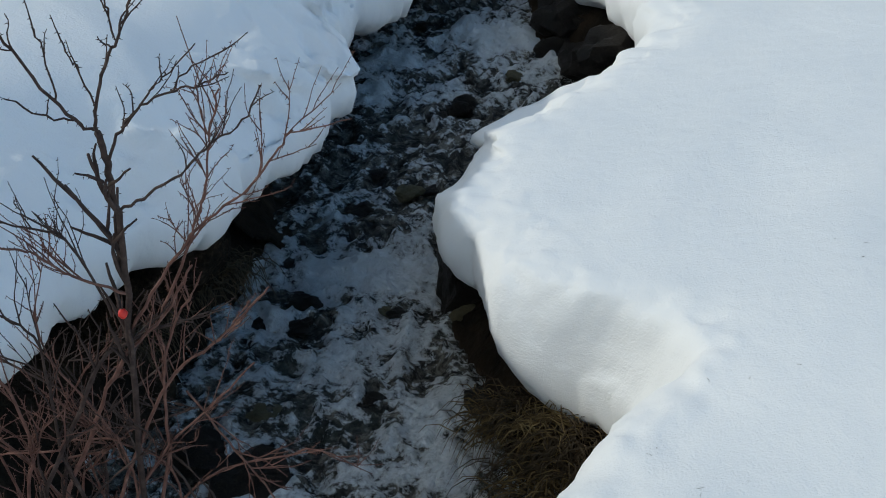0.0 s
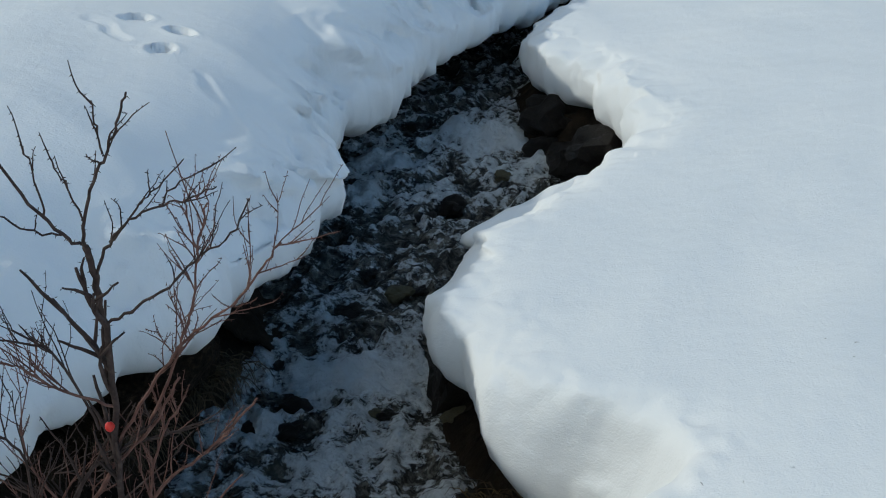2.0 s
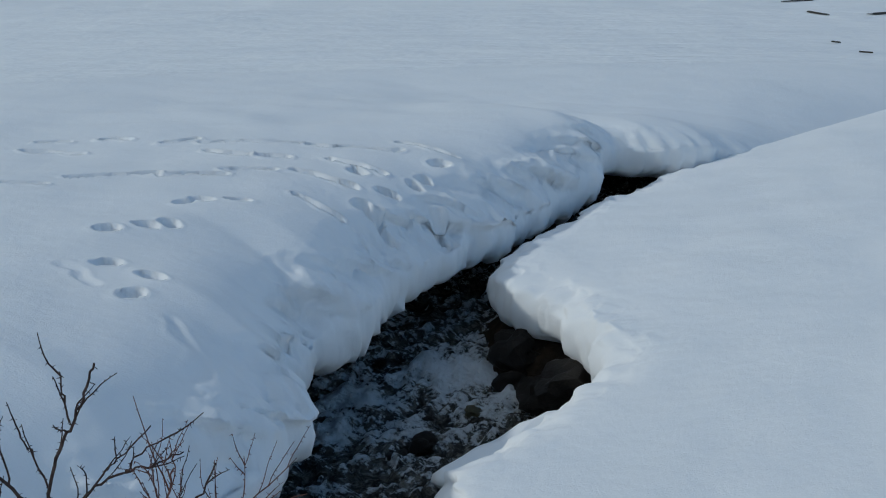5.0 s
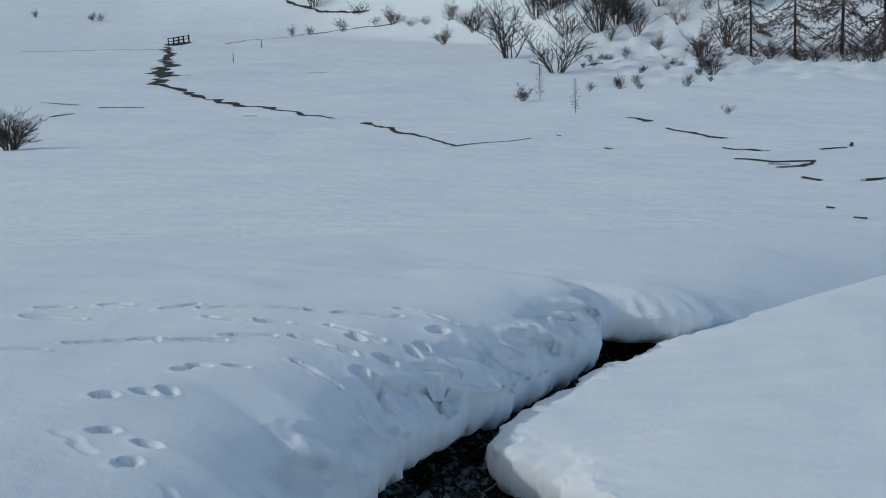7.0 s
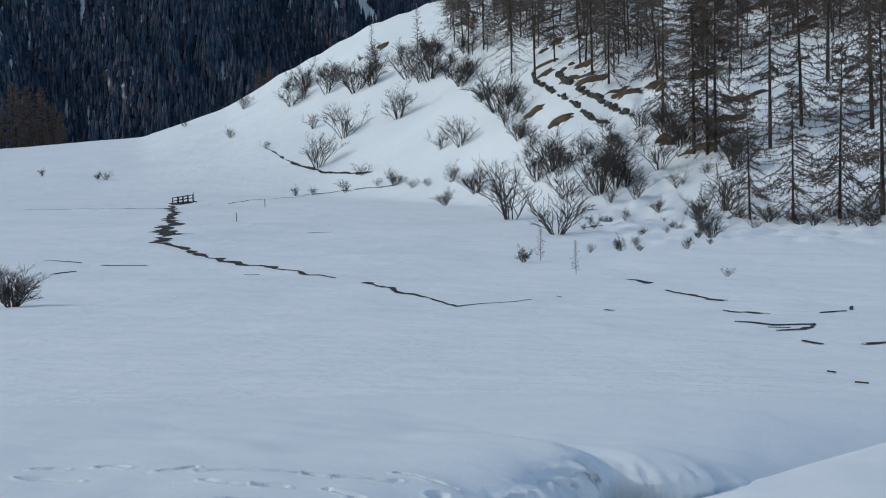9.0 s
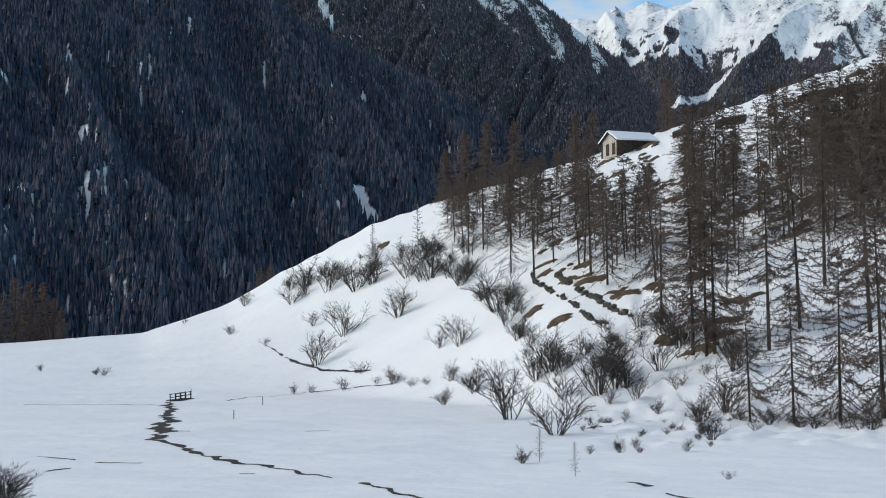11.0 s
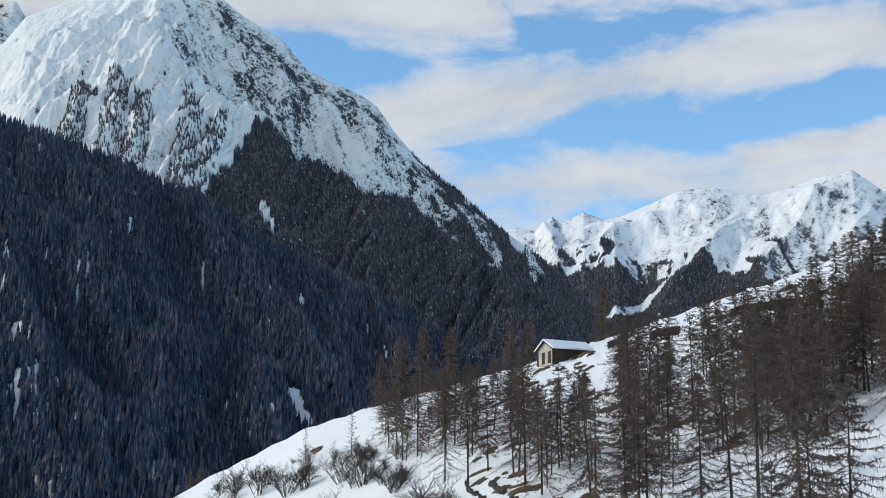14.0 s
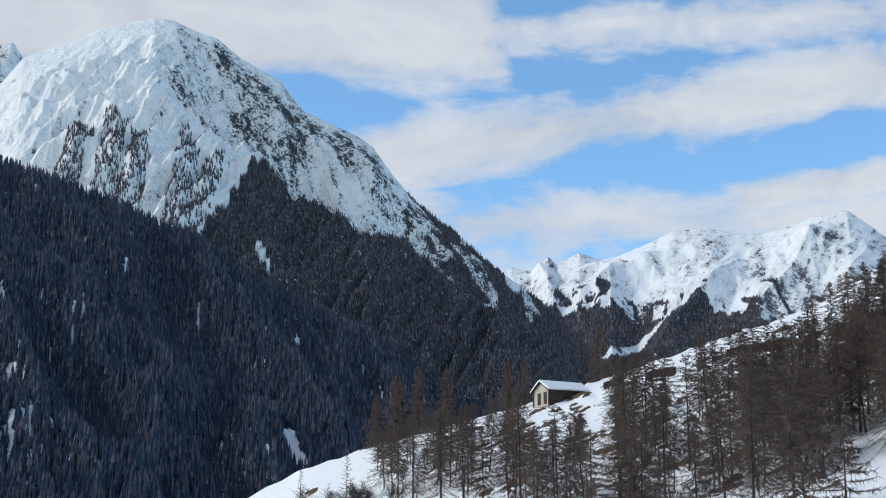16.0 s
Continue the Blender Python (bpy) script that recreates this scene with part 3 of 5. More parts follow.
def foam_amount(x, y):
    f = np.interp(y, [1.0, 3.5, 3.75, 4.6, 5.0, 5.5, 6.0], [0.18, 0.18, 0.02, 0.0, 0.22, 0.2, 0.0]) * np.exp(-((x - mid_line(y) - 0.08) / 0.38) ** 4)
    for px, py, rx, ry, k in ((-0.77, 3.75, 0.25, 0.12, 1.3), (-1.06, 3.51, 0.12, 0.08, 1.0), (-0.45, 5.38, 0.24, 0.12, 1.25), (-0.87, 5.2, 0.15, 0.1, 0.8), (-0.91, 4.92, 0.1, 0.12, 0.85), (-0.63, 3.45, 0.14, 0.1, 0.6), (-0.52, 3.12, 0.08, 0.2, 0.75),
                              (-0.5, 2.9, 0.1, 0.1, 0.75), (-0.86, 2.72, 0.16, 0.1, 0.8), (-0.8, 3.3, 0.16, 0.12, 0.6), (-0.3, 5.2, 0.12, 0.1, 0.8), (-0.7, 2.3, 0.2, 0.2, 0.6)):
        f = np.maximum(f, k * np.exp(-((x - px) / rx) ** 2 - ((y - py) / ry) ** 2))
    return f


def build_water():
    xs, ys = np.linspace(-1.75, 0.75, 230), np.concatenate([np.linspace(-8.0, 0.55, 40), np.linspace(0.6, 2.2, 40), np.linspace(2.21, 6.2, 400), np.linspace(6.25, 8.4, 60)])
    X, Y = np.meshgrid(xs, ys)
    X = X + np.interp(Y, [-8, -2.4, 0.4, 1.0], [-5.2, -2.6, -0.7, 0.0])
    U = X - mid_line(Y)
    Z = water_level(Y).copy()
    F = foam_amount(X, Y)
    D = np.zeros(X.shape)
    for i in range(X.shape[0]):
        for j in range(X.shape[1]):
            u, v = U[i, j], Y[i, j]
            a = noise.ridged_multi_fractal((u * 7.0, v * 4.5, 1.0), 1.0, 2.0, 4, 1.0, 2.0) - 1.1
            b = noise.noise((u * 26, v * 19, 3.0))
            D[i, j] = a * 0.036 + b * 0.020 + 0.007 * noise.noise((u * 55, v * 48, 9.0)) + F[i, j] * (0.02 + 0.03 * noise.noise((u * 14, v * 14, 7.0)))
    Z += D
    me = grid_mesh("water", np.stack([X, Y, Z], -1))
    white = me.attributes.new("foam", "FLOAT", "POINT")
    # wave height adds white on crests and takes it from hollows
    white.data.foreach_set("value", (F + np.clip(D * 11, -0.45, 0.45)).ravel())
    return structure("water", me, WATER, "fast shallow brook breaking into white foam", "water")


def water_material():
    m, nt, b = nodes("brook_water")
    v = coords(nt, "Object", (1.0, 1.15, 1.0))
    at = nt.nodes.new("ShaderNodeAttribute")
    at.attribute_name = "foam"
    lace = noise_node(nt, 9.0, 8, 0.64, v, 0.4)
    # fine noise paints bright glints into the colour along with the foam
    fine = noise_node(nt, 34.0, 6, 0.66, v, 0.3)
    tumble = math_node(nt, "ADD", math_node(nt, "MULTIPLY", math_node(nt, "SUBTRACT", lace, 0.5), 1.5), math_node(nt, "MULTIPLY", math_node(nt, "SUBTRACT", fine, 0.5), 1.3))
    s = math_node(nt, "ADD", math_node(nt, "ADD", math_node(nt, "MULTIPLY", at.outputs["Fac"], 0.44), 0.39), tumble)
    white = ramp_node(nt, s, [(0.44, (0, 0, 0)), (0.49, (0.34, 0.34, 0.34)), (0.58, (0.66, 0.66, 0.66)), (0.72, (0.9, 0.9, 0.9)), (0.95, (1, 1, 1))])
    # pale dashes in this ramp are painted glints; the browns are the bed
    bed = ramp_node(nt, noise_node(nt, 19.0, 8, 0.66, v, 0.9), [(0.38, (0.010, 0.010, 0.010)), (0.47, (0.045, 0.042, 0.037)), (0.55, (0.15, 0.14, 0.12)), (0.66, (0.34, 0.32, 0.28))])
    green = mix_node(nt, ramp_node(nt, noise_node(nt, 5.0, 4, 0.6, v, 1.0), [(0.5, (0, 0, 0)), (0.65, (0.5, 0.5, 0.5))]), bed, (0.06, 0.075, 0.065))
    nt.links.new(mix_node(nt, white, green, (0.88, 0.91, 0.93)), b.inputs["Base Color"])
    nt.links.new(ramp_node(nt, s, [(0.44, (0.08, 0.08, 0.08)), (0.7, (0.6, 0.6, 0.6))]), b.inputs["Roughness"])
    b.inputs["IOR"].default_value = 1.33
    n1 = bump_node(nt, noise_node(nt, 14.0, 5, 0.6, v, 0.8), 1.0, 0.07)
    n2 = bump_node(nt, noise_node(nt, 45.0, 5, 0.65, v, 0.8), 1.0, 0.022, n1)
    nt.links.new(n2, b.inputs["Normal"])
    return m


WATER = water_material()
EARTH = simple("wet_earth", [(0.3, (0.010, 0.008, 0.006)), (0.55, (0.028, 0.02, 0.013)), (0.75, (0.07, 0.05, 0.03))], 9.0, 0.9, 0.9, 0.03, shine=0.1)
water = build_water()


def build_bed():
    xs, ys = np.linspace(-10, 8, 120), np.linspace(-9, 14, 150)
    X, Y = np.meshgrid(xs, ys)
    Z = np.full(X.shape, 0.45) + fbm(X, Y, 1.5, 4) * 0.08 - 0.1 * np.clip(Y - 6, 0, 20)
    return structure("stream_bed", grid_mesh("stream_bed", np.stack([X, Y, Z], -1)), EARTH, "dark wet earth and gravel under the brook", "stream bed")


def build_earth_bank(name, lip, side, reach, seed):
    """Dark soil from under the snow lip down to the water."""
    L = resample([p for p in lip if 0.4 < p[1] < 7.7], 260)
    T = np.gradient(L, axis=0)
    T /= np.hypot(*T.T)[:, None]
    N = np.stack([-T[:, 1], T[:, 0]], 1) * side        # away from the water
    rows = []
    for k, (w, h) in enumerate(((0.6, 0.40), (0.42, 0.38), (0.3, 0.32), (0.2, 0.24), (0.13, 0.16), (0.07, 0.09), (0.02, 0.03), (-0.03, -0.01), (-0.1, -0.05), (-0.2, -0.12))):
        q = L + N * (w - reach(L[:, 1]))[:, None]
        z = water_level(q[:, 1]) + h + lumps(q[:, 0], q[:, 1] + k, 4.0, 0.05, seed) + lumps(q[:, 0], q[:, 1] + k * 0.3, 15.0, 0.022, seed + 1)
        z = np.minimum(z, (top_left if side > 0 else top_right)(q[:, 0], q[:, 1]) - (0.64 if side > 0 else 0.27))
        rows.append(np.stack([q[:, 0], q[:, 1], z], 1))
    return structure(name, grid_mesh(name, np.stack(rows), flip=side < 0), EARTH, "dark wet earth bank under the snow edge", "earth bank")


bed = build_bed()
earth_left = build_earth_bank("earth_bank_left", LEFT_LIP, 1, lambda y: np.interp(y, [2.5, 3.0, 3.5, 4.1, 4.5, 4.9, 5.7, 7], [-0.16, -0.22, -0.32, -0.22, -0.27, -0.3, -0.5, -0.5]), 2.0)
earth_right = build_earth_bank("earth_bank_right", RIGHT_LIP, -1, lambda y: np.interp(y, [2.5, 2.8, 2.95, 3.1, 3.3, 3.6, 4.4, 4.8, 5.3, 6], [0.14, 0.07, -0.01, -0.04, -0.05, -0.04, 0.0, 0.1, 0.08, 0.0]), 5.0)

# ---- mesh building helpers ----


class Soup:
    """Collects points and faces for one mesh."""

    def __init__(self):
        self.v, self.f = [], []

    def tube(self, pts, radii, sides=3, cap=True):
        base = len(self.v)
        n = len(pts)
        for i, p in enumerate(pts):
            p = Vector(p)
            d = Vector(pts[min(i + 1, n - 1)]) - Vector(pts[max(i - 1, 0)])
            d = d.normalized() if d.length > 1e-9 else Vector((0, 0, 1))
            a = d.orthogonal().normalized()
            b = d.cross(a)
            for k in range(sides):
                w = 2 * math.pi * k / sides
                self.v.append(p + (a * math.cos(w) + b * math.sin(w)) * radii[i])
        for i in range(n - 1):
            for k in range(sides):
                q, k2 = base + i * sides, (k + 1) % sides
                self.f.append((q + k, q + k2, q + sides + k2, q + sides + k))
        if cap:
            self.f.append(tuple(base + (n - 1) * sides + k for k in range(sides)))

    def spike(self, p, tip, r):
        """A thin three-sided point."""
        base = len(self.v)
        d = (Vector(tip) - Vector(p))
        a = d.orthogonal().normalized() if d.length > 1e-9 else Vector((1, 0, 0))
        b = d.normalized().cross(a)
        for k in range(3):
            w = 2 * math.pi * k / 3
            self.v.append(Vector(p) + (a * math.cos(w) + b * math.sin(w)) * r)
        self.v.append(Vector(tip))
        self.f += [(base, base + 1, base + 3), (base + 1, base + 2, base + 3), (base + 2, base, base + 3)]

    def cone(self, c, r, h, sides=6, squash=0.0):
        base = len(self.v)
        turn = random.uniform(0, 6.28)
        for k in range(sides):
            w = turn + 2 * math.pi * k / sides
            rr = r * random.uniform(0.75, 1.15)
            self.v.append(Vector((c[0] + rr * math.cos(w), c[1] + rr * math.sin(w), c[2] - squash * h * random.random())))
        self.v.append(Vector((c[0], c[1], c[2] + h)))
        self.f += [(base + k, base + (k + 1) % sides, base + sides) for k in range(sides)]

    def box(self, m, size, jitter=0.0):
        base = len(self.v)
        sx, sy, sz = (s / 2 for s in size)
        for x, y, z in ((-1, -1, -1), (1, -1, -1), (1, 1, -1), (-1, 1, -1), (-1, -1, 1), (1, -1, 1), (1, 1, 1), (-1, 1, 1)):
            j = Vector([random.uniform(-jitter, jitter) for _ in range(3)])
            self.v.append(m @ (Vector((x * sx, y * sy, z * sz)) + j))
        self.f += [tuple(base + i for i in q) for q in ((0, 3, 2, 1), (4, 5, 6, 7), (0, 1, 5, 4), (1, 2, 6, 5), (2, 3, 7, 6), (3, 0, 4, 7))]

    def mesh(self, name, material, smooth=False):
        me = bpy.data.meshes.new(name)
        me.from_pydata([tuple(p) for p in self.v], [], self.f)
        if smooth:
            me.polygons.foreach_set("use_smooth", [True] * len(me.polygons))
        me.materials.append(material)
        me.update()
        return me


def part(name, me, parent, label=""):
    ob = new(name, me)
    ob.parent = parent
    if label:
        ob["label"] = label
    return ob


def thing(name, label, category, group="", kind="", at=None):
    ob = new(name)
    ob.empty_display_size = 0.1
    if at is not None:
        ob.matrix_basis = at
    return tagged(ob, label, category, group, kind)


def spot(az, d, sink=0.0):
    """A place on the snow by its bearing from the eye, in degrees, and its distance."""
    x, y = d * math.sin(radians(az)), d * math.cos(radians(az))
    return Vector((x, y, ground_z(x, y) - sink))


BARK = simple("larch_bark", [(0.3, (0.03, 0.024, 0.02)), (0.7, (0.08, 0.063, 0.052))], 3.0, 0.95, 0.5, 0.03)
LARCH_TWIG = simple("larch_twigs", [(0.3, (0.072, 0.055, 0.046)), (0.7, (0.15, 0.115, 0.094))], 0.8, 0.95)
RUST_TWIG = simple("rusty_larch_twigs", [(0.3, (0.10, 0.07, 0.054)), (0.7, (0.19, 0.135, 0.104))], 0.8, 0.95)
SHRUB_TWIG = simple("shrub_twigs", [(0.3, (0.035, 0.03, 0.028)), (0.7, (0.1, 0.085, 0.075))], 2.0, 0.95)


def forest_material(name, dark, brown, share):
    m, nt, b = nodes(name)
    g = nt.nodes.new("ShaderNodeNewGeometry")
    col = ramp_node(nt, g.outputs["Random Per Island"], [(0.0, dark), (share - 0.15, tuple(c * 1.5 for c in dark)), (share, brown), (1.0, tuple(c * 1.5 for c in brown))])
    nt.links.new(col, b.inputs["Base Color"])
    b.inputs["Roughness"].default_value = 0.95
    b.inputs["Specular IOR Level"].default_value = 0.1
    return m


# blue aerial haze is put into both base colours, lightening the trees
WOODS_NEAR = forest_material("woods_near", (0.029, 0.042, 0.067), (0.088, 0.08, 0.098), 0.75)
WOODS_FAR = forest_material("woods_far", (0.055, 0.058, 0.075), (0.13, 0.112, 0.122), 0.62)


# ---- far woods ----


def woods(name, hill, count, cover, above, az0, az1, h0, h1, material, label, seed, tiers=3):
    """Many small conifers on a mountainside above the ridge before it, as thick as its cover says."""
    rng = np.random.default_rng(seed)
    _, A, E, P = hill
    n_t, n_a = A.shape
    s = Soup()
    made = 0
    random.seed(seed)
    lo, hi = np.searchsorted(A[0], az0), np.searchsorted(A[0], az1) - 1.01
    for _ in range(count * 14):
        if made >= count:
            break
        i, j = rng.uniform(0, n_t - 4), rng.uniform(lo, hi)
        i0, j0, u, v = int(i), int(j), i % 1, j % 1
        a, e = A[i0, j0] * (1 - v) + A[i0, j0 + 1] * v, E[i0, j0] * (1 - u) + E[i0 + 1, j0] * u
        if e < float(above(a)) or rng.random() > cover(a, e):
            continue
        p = (P[i0, j0] * (1 - u) + P[i0 + 1, j0] * u) * (1 - v) + (P[i0, j0 + 1] * (1 - u) + P[i0 + 1, j0 + 1] * u) * v
        h = rng.uniform(h0, h1)
        r = h * rng.uniform(0.13, 0.21)
        for k in range(tiers):
            w = k / tiers
            s.cone((p[0] + rng.normal() * 0.3, p[1], p[2] - 0.4 + h * (0.06 + 0.9 * w)), r * (1 - 0.85 * w), h * (0.62 if tiers < 3 else 0.48) * (1 - 0.35 * w), 5, 0.25)
        made += 1
    ob = new(name, s.mesh(name, material))
    return tagged(ob, label, "woods", kind="stuff")


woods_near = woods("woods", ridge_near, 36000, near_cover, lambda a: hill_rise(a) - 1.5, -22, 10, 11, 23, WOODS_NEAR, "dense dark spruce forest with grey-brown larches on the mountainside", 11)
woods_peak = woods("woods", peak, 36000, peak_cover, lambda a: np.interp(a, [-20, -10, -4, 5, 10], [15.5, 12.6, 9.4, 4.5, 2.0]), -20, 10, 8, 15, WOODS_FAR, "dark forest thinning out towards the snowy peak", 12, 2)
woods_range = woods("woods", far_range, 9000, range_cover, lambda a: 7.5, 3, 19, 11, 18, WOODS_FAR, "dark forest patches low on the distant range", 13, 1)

# ---- larches, shrubs and small conifers ----


def larch_meshes(seed, h=16.0, dense=1.0, bare=0.25, spread=0.17, twig=LARCH_TWIG):
    """Trunk, limbs and twigs of a winter larch of height h."""
    random.seed(seed)
    trunk, crown = Soup(), Soup()
    lean = Vector((random.uniform(-0.3, 0.3), random.uniform(-0.3, 0.3), 0))
    path = [lean * (k / 6) ** 2 + Vector((0, 0, h * k / 6 - 0.6 * (k == 0))) for k in range(7)]
    trunk.tube(path, [0.16 * h / 16 * (1 - 0.93 * k / 6) + 0.012 for k in range(7)], 7)
    n = int(112 * dense)
    for i in range(n):
        t = bare + (0.985 - bare) * (i + random.random()) / n
        base = lean * t * t + Vector((0, 0, h * t))
        prof = (1 - t) ** 0.75 * (0.75 + 0.5 * random.random()) + 0.035
        if t < bare + 0.12:
            prof *= random.uniform(0.35, 1.0)
        if noise.noise((t * 6.0, i * 0.7, seed)) < -0.28:
            continue
        length = h * spread * 1.15 * prof * random.uniform(0.45, 1.15)
        ang = i * 2.4 + random.uniform(-0.5, 0.5)
        out = Vector((math.cos(ang), math.sin(ang), 0))
        droop = -0.85 + 0.85 * t + random.uniform(-0.35, 0.3)
        pts = [base + out * length * u + Vector((0, 0, length * (droop * u + 0.22 * u * u))) for u in (0, 0.4, 0.75, 1.0)]
        crown.tube(pts, [0.034, 0.028, 0.02, 0.009], 3, False)
        for j in range(int(26 * dense) + 5):
            u = random.uniform(0.12, 1.0)
            k = min(int(u * 3), 2)
            q = pts[0].lerp(pts[3], u) + Vector((0, 0, -0.03 * length * math.sin(u * 3.1)))
            side = out.cross(Vector((0, 0, 1))) * random.uniform(-1, 1) + out * random.uniform(-0.2, 0.6) + Vector((0, 0, random.uniform(-1.2, 0.5)))
            crown.spike(q, q + side.normalized() * random.uniform(0.3, 0.85) * (0.55 + 0.45 * prof), random.uniform(0.026, 0.046))
    return trunk.mesh("trunk", BARK, True), crown.mesh("crown", twig)


def make_tree(name, meshes, label, group):
    ob = thing(name, label, "tree", group)
    part("trunk", meshes[0], ob)
    part("crown", meshes[1], ob)
    return ob


LARCHES = [make_tree("larch_tree", larch_meshes(s, 16, d, b, w), "bare grey-brown winter larch on the snowy hillside", "larches on the hill")
           for s, d, b, w in ((1, 0.95, 0.12, 0.36), (2, 1.05, 0.22, 0.33), (3, 0.8, 0.1, 0.42), (4, 1.05, 0.26, 0.34), (5, 0.9, 0.36, 0.34), (6, 1.2, 0.04, 0.40))]
used_larch = [False] * len(LARCHES)


def plant(kinds, used, k, at, turn, size, lean=0.0):
    m = Matrix.Translation(at) @ pose(0, 0, 0, lean, lean * 0.6, turn)
    if not used[k]:
        used[k] = True
        ob = kinds[k]
        ob.matrix_basis = m @ Matrix.Diagonal((size, size, size, 1))
        return ob
    first = kinds[k]
    ob = copy_thing(first, m)
    ob.scale = (size, size, size)
    return ob


# the ones that stand out: bearing, distance, height
random.seed(40)
for az, d, h in ((9.18, 116.8, 10.5), (10.85, 116.2, 11.5), (12.6, 115.2, 14), (14.2, 114.8, 18), (15.6, 116, 19), (7.9, 145.5, 19), (7.58, 146, 17.5), (7.05, 147, 19), (0.82, 211, 16), (-1.2, 247, 15),
                 (-1.8, 250, 14), (3.75, 188, 15), (4.57, 204, 14), (1.62, 213, 13), (-0.1, 220, 13), (3.1, 196, 18.5), (11.2, 148, 19), (10, 144, 19), (5.84, 162, 17), (8.8, 188, 16), (7.44, 178, 15),
                 (12.2, 163, 21), (13.84, 143, 22)):
    k = 5 if (az > 9 and d < 120) else random.randrange(5)
    plant(LARCHES, used_larch, k, spot(az, d, 0.2), random.uniform(0, 360), h / 16, random.uniform(-1.5, 1.5))
wood_low = smooth_curve([(-3, 255), (-1, 235), (1, 214), (3, 196), (4.5, 186), (6.5, 160), (8, 145), (9.6, 174), (20, 184)], -3, 21, 200, 2)
placed = 0
while placed < 255:
    high = random.random() < 0.22
    az = random.uniform(11.5, 20.0) if high else random.uniform(-2.8, 20.5)
    top = float(hill_far(az)) - 2
    d = float(wood_low(az)) + (top - float(wood_low(az))) * random.random() ** 0.9
    if random.random() > np.interp(az, [-3, 3, 8, 14, 20], [1.0, 0.9, 0.85, 0.95, 1.0]):
        continue
    if high:
        d = float(wood_low(az)) + random.uniform(2, 58)
    if 0.4 < az < 5 and d < 176 + (5 - az) * 12:
        continue
    if az > 6 and d > 0.82 * top and random.random() < 0.85:
        continue
    if 3.6 < az < 5.6 and d > 245:
        continue
    at = spot(az, d, 0.2)
    tall = d * math.tan(radians(float(hill_rise(az)) + np.interp(az, [2.9, 3.4, 5.6, 6.2, 13, 16], [0.7, -1.0, -1.0, 0.8, 0.2, 0.6]))) + EYE - at.z
    h = min(random.uniform(7, 18.5), tall)
    if h < 6:
        continue
    plant(LARCHES, used_larch, random.randrange(5), at, random.uniform(0, 360), h / 16, random.uniform(-4.5, 4.5))
    placed += 1
# rusty larches behind the brow
RUSTY = [make_tree("larch_tree", larch_meshes(s, 16, 1.6, 0.06, 0.3, RUST_TWIG), "rusty brown bare larch rising behind the snowy brow", "larches behind the brow") for s in (21, 22)]
used_rusty = [False, False]
for az, d, h, sink in ((-19.6, 336, 18, 2), (-18.6, 338, 17, 2), (-20.3, 334, 15, 2), (-17.9, 334, 10, 2), (-21.4, 340, 17, 2), (-20.9, 338, 19, 2), (-19.1, 340, 18, 2), (-18.2, 337, 13, 2), (-22.3, 339, 19, 2), (-1.9, 306, 16, 2), (-1.0, 304, 17, 2), (0.1, 302, 15, 2), (-2.7, 308, 13, 2),
                       (2.6, 301, 13, 2), (6.3, 302, 15, 2), (3.3, 300, 12, 2), (-10.2, 334, 8, 3), (-9.8, 332, 7, 3)):
    plant(RUSTY, used_rusty, random.randrange(2), spot(az, d, sink), random.uniform(0, 360), h / 16)


def shrub_mesh(seed, stems=18, r=0.02, levels=3):
    """Branches of a leafless shrub one metre high."""
    random.seed(seed)
    s = Soup()

    def grow(p, d, length, rad, level):
        q = p + d * length * 0.5 + Vector((random.uniform(-1, 1), random.uniform(-1, 1), 0)) * length * 0.06
        e = q + (d + Vector((random.uniform(-0.25, 0.25), random.uniform(-0.25, 0.25), 0.1))).normalized() * length * 0.5
        s.tube([p, q, e], [rad, rad * 0.8, rad * 0.5], 3, False)
        if level > 0:
            for _ in range(random.choice((2, 3, 3, 4)) if level > 1 else 2):
                u = random.uniform(0.22, 1.0)
                b = p.lerp(q, u * 2) if u < 0.5 else q.lerp(e, u * 2 - 1)
                nd = (d + Vector((random.uniform(-1, 1), random.uniform(-1, 1), random.uniform(-0.35, 0.55)))).normalized()
                grow(b, nd, length * random.uniform(0.5, 0.72), rad * 0.62, level - 1)

    for _ in range(stems):
        a, tilt = random.uniform(0, 6.28), random.uniform(0.05, 0.85)
        d = Vector((math.cos(a) * tilt, math.sin(a) * tilt, 1)).normalized()
        grow(Vector((math.cos(a) * 0.05, math.sin(a) * 0.05, -0.08)), d, random.uniform(0.4, 0.62), r, levels)
    return s.mesh("crown", SHRUB_TWIG)


def make_shrub(me, label):
    ob = thing("shrub", label, "shrub", "shrubs on the snowfield")
    part("crown", me, ob)
    return ob


SHRUBS = [make_shrub(shrub_mesh(s, n, r, lv), "leafless dark shrub standing in the snow") for s, n, r, lv in ((1, 13, 0.012, 4), (2, 10, 0.013, 4), (3, 16, 0.012, 4), (4, 9, 0.012, 4))]
used_shrub = [False] * 4
random.seed(50)
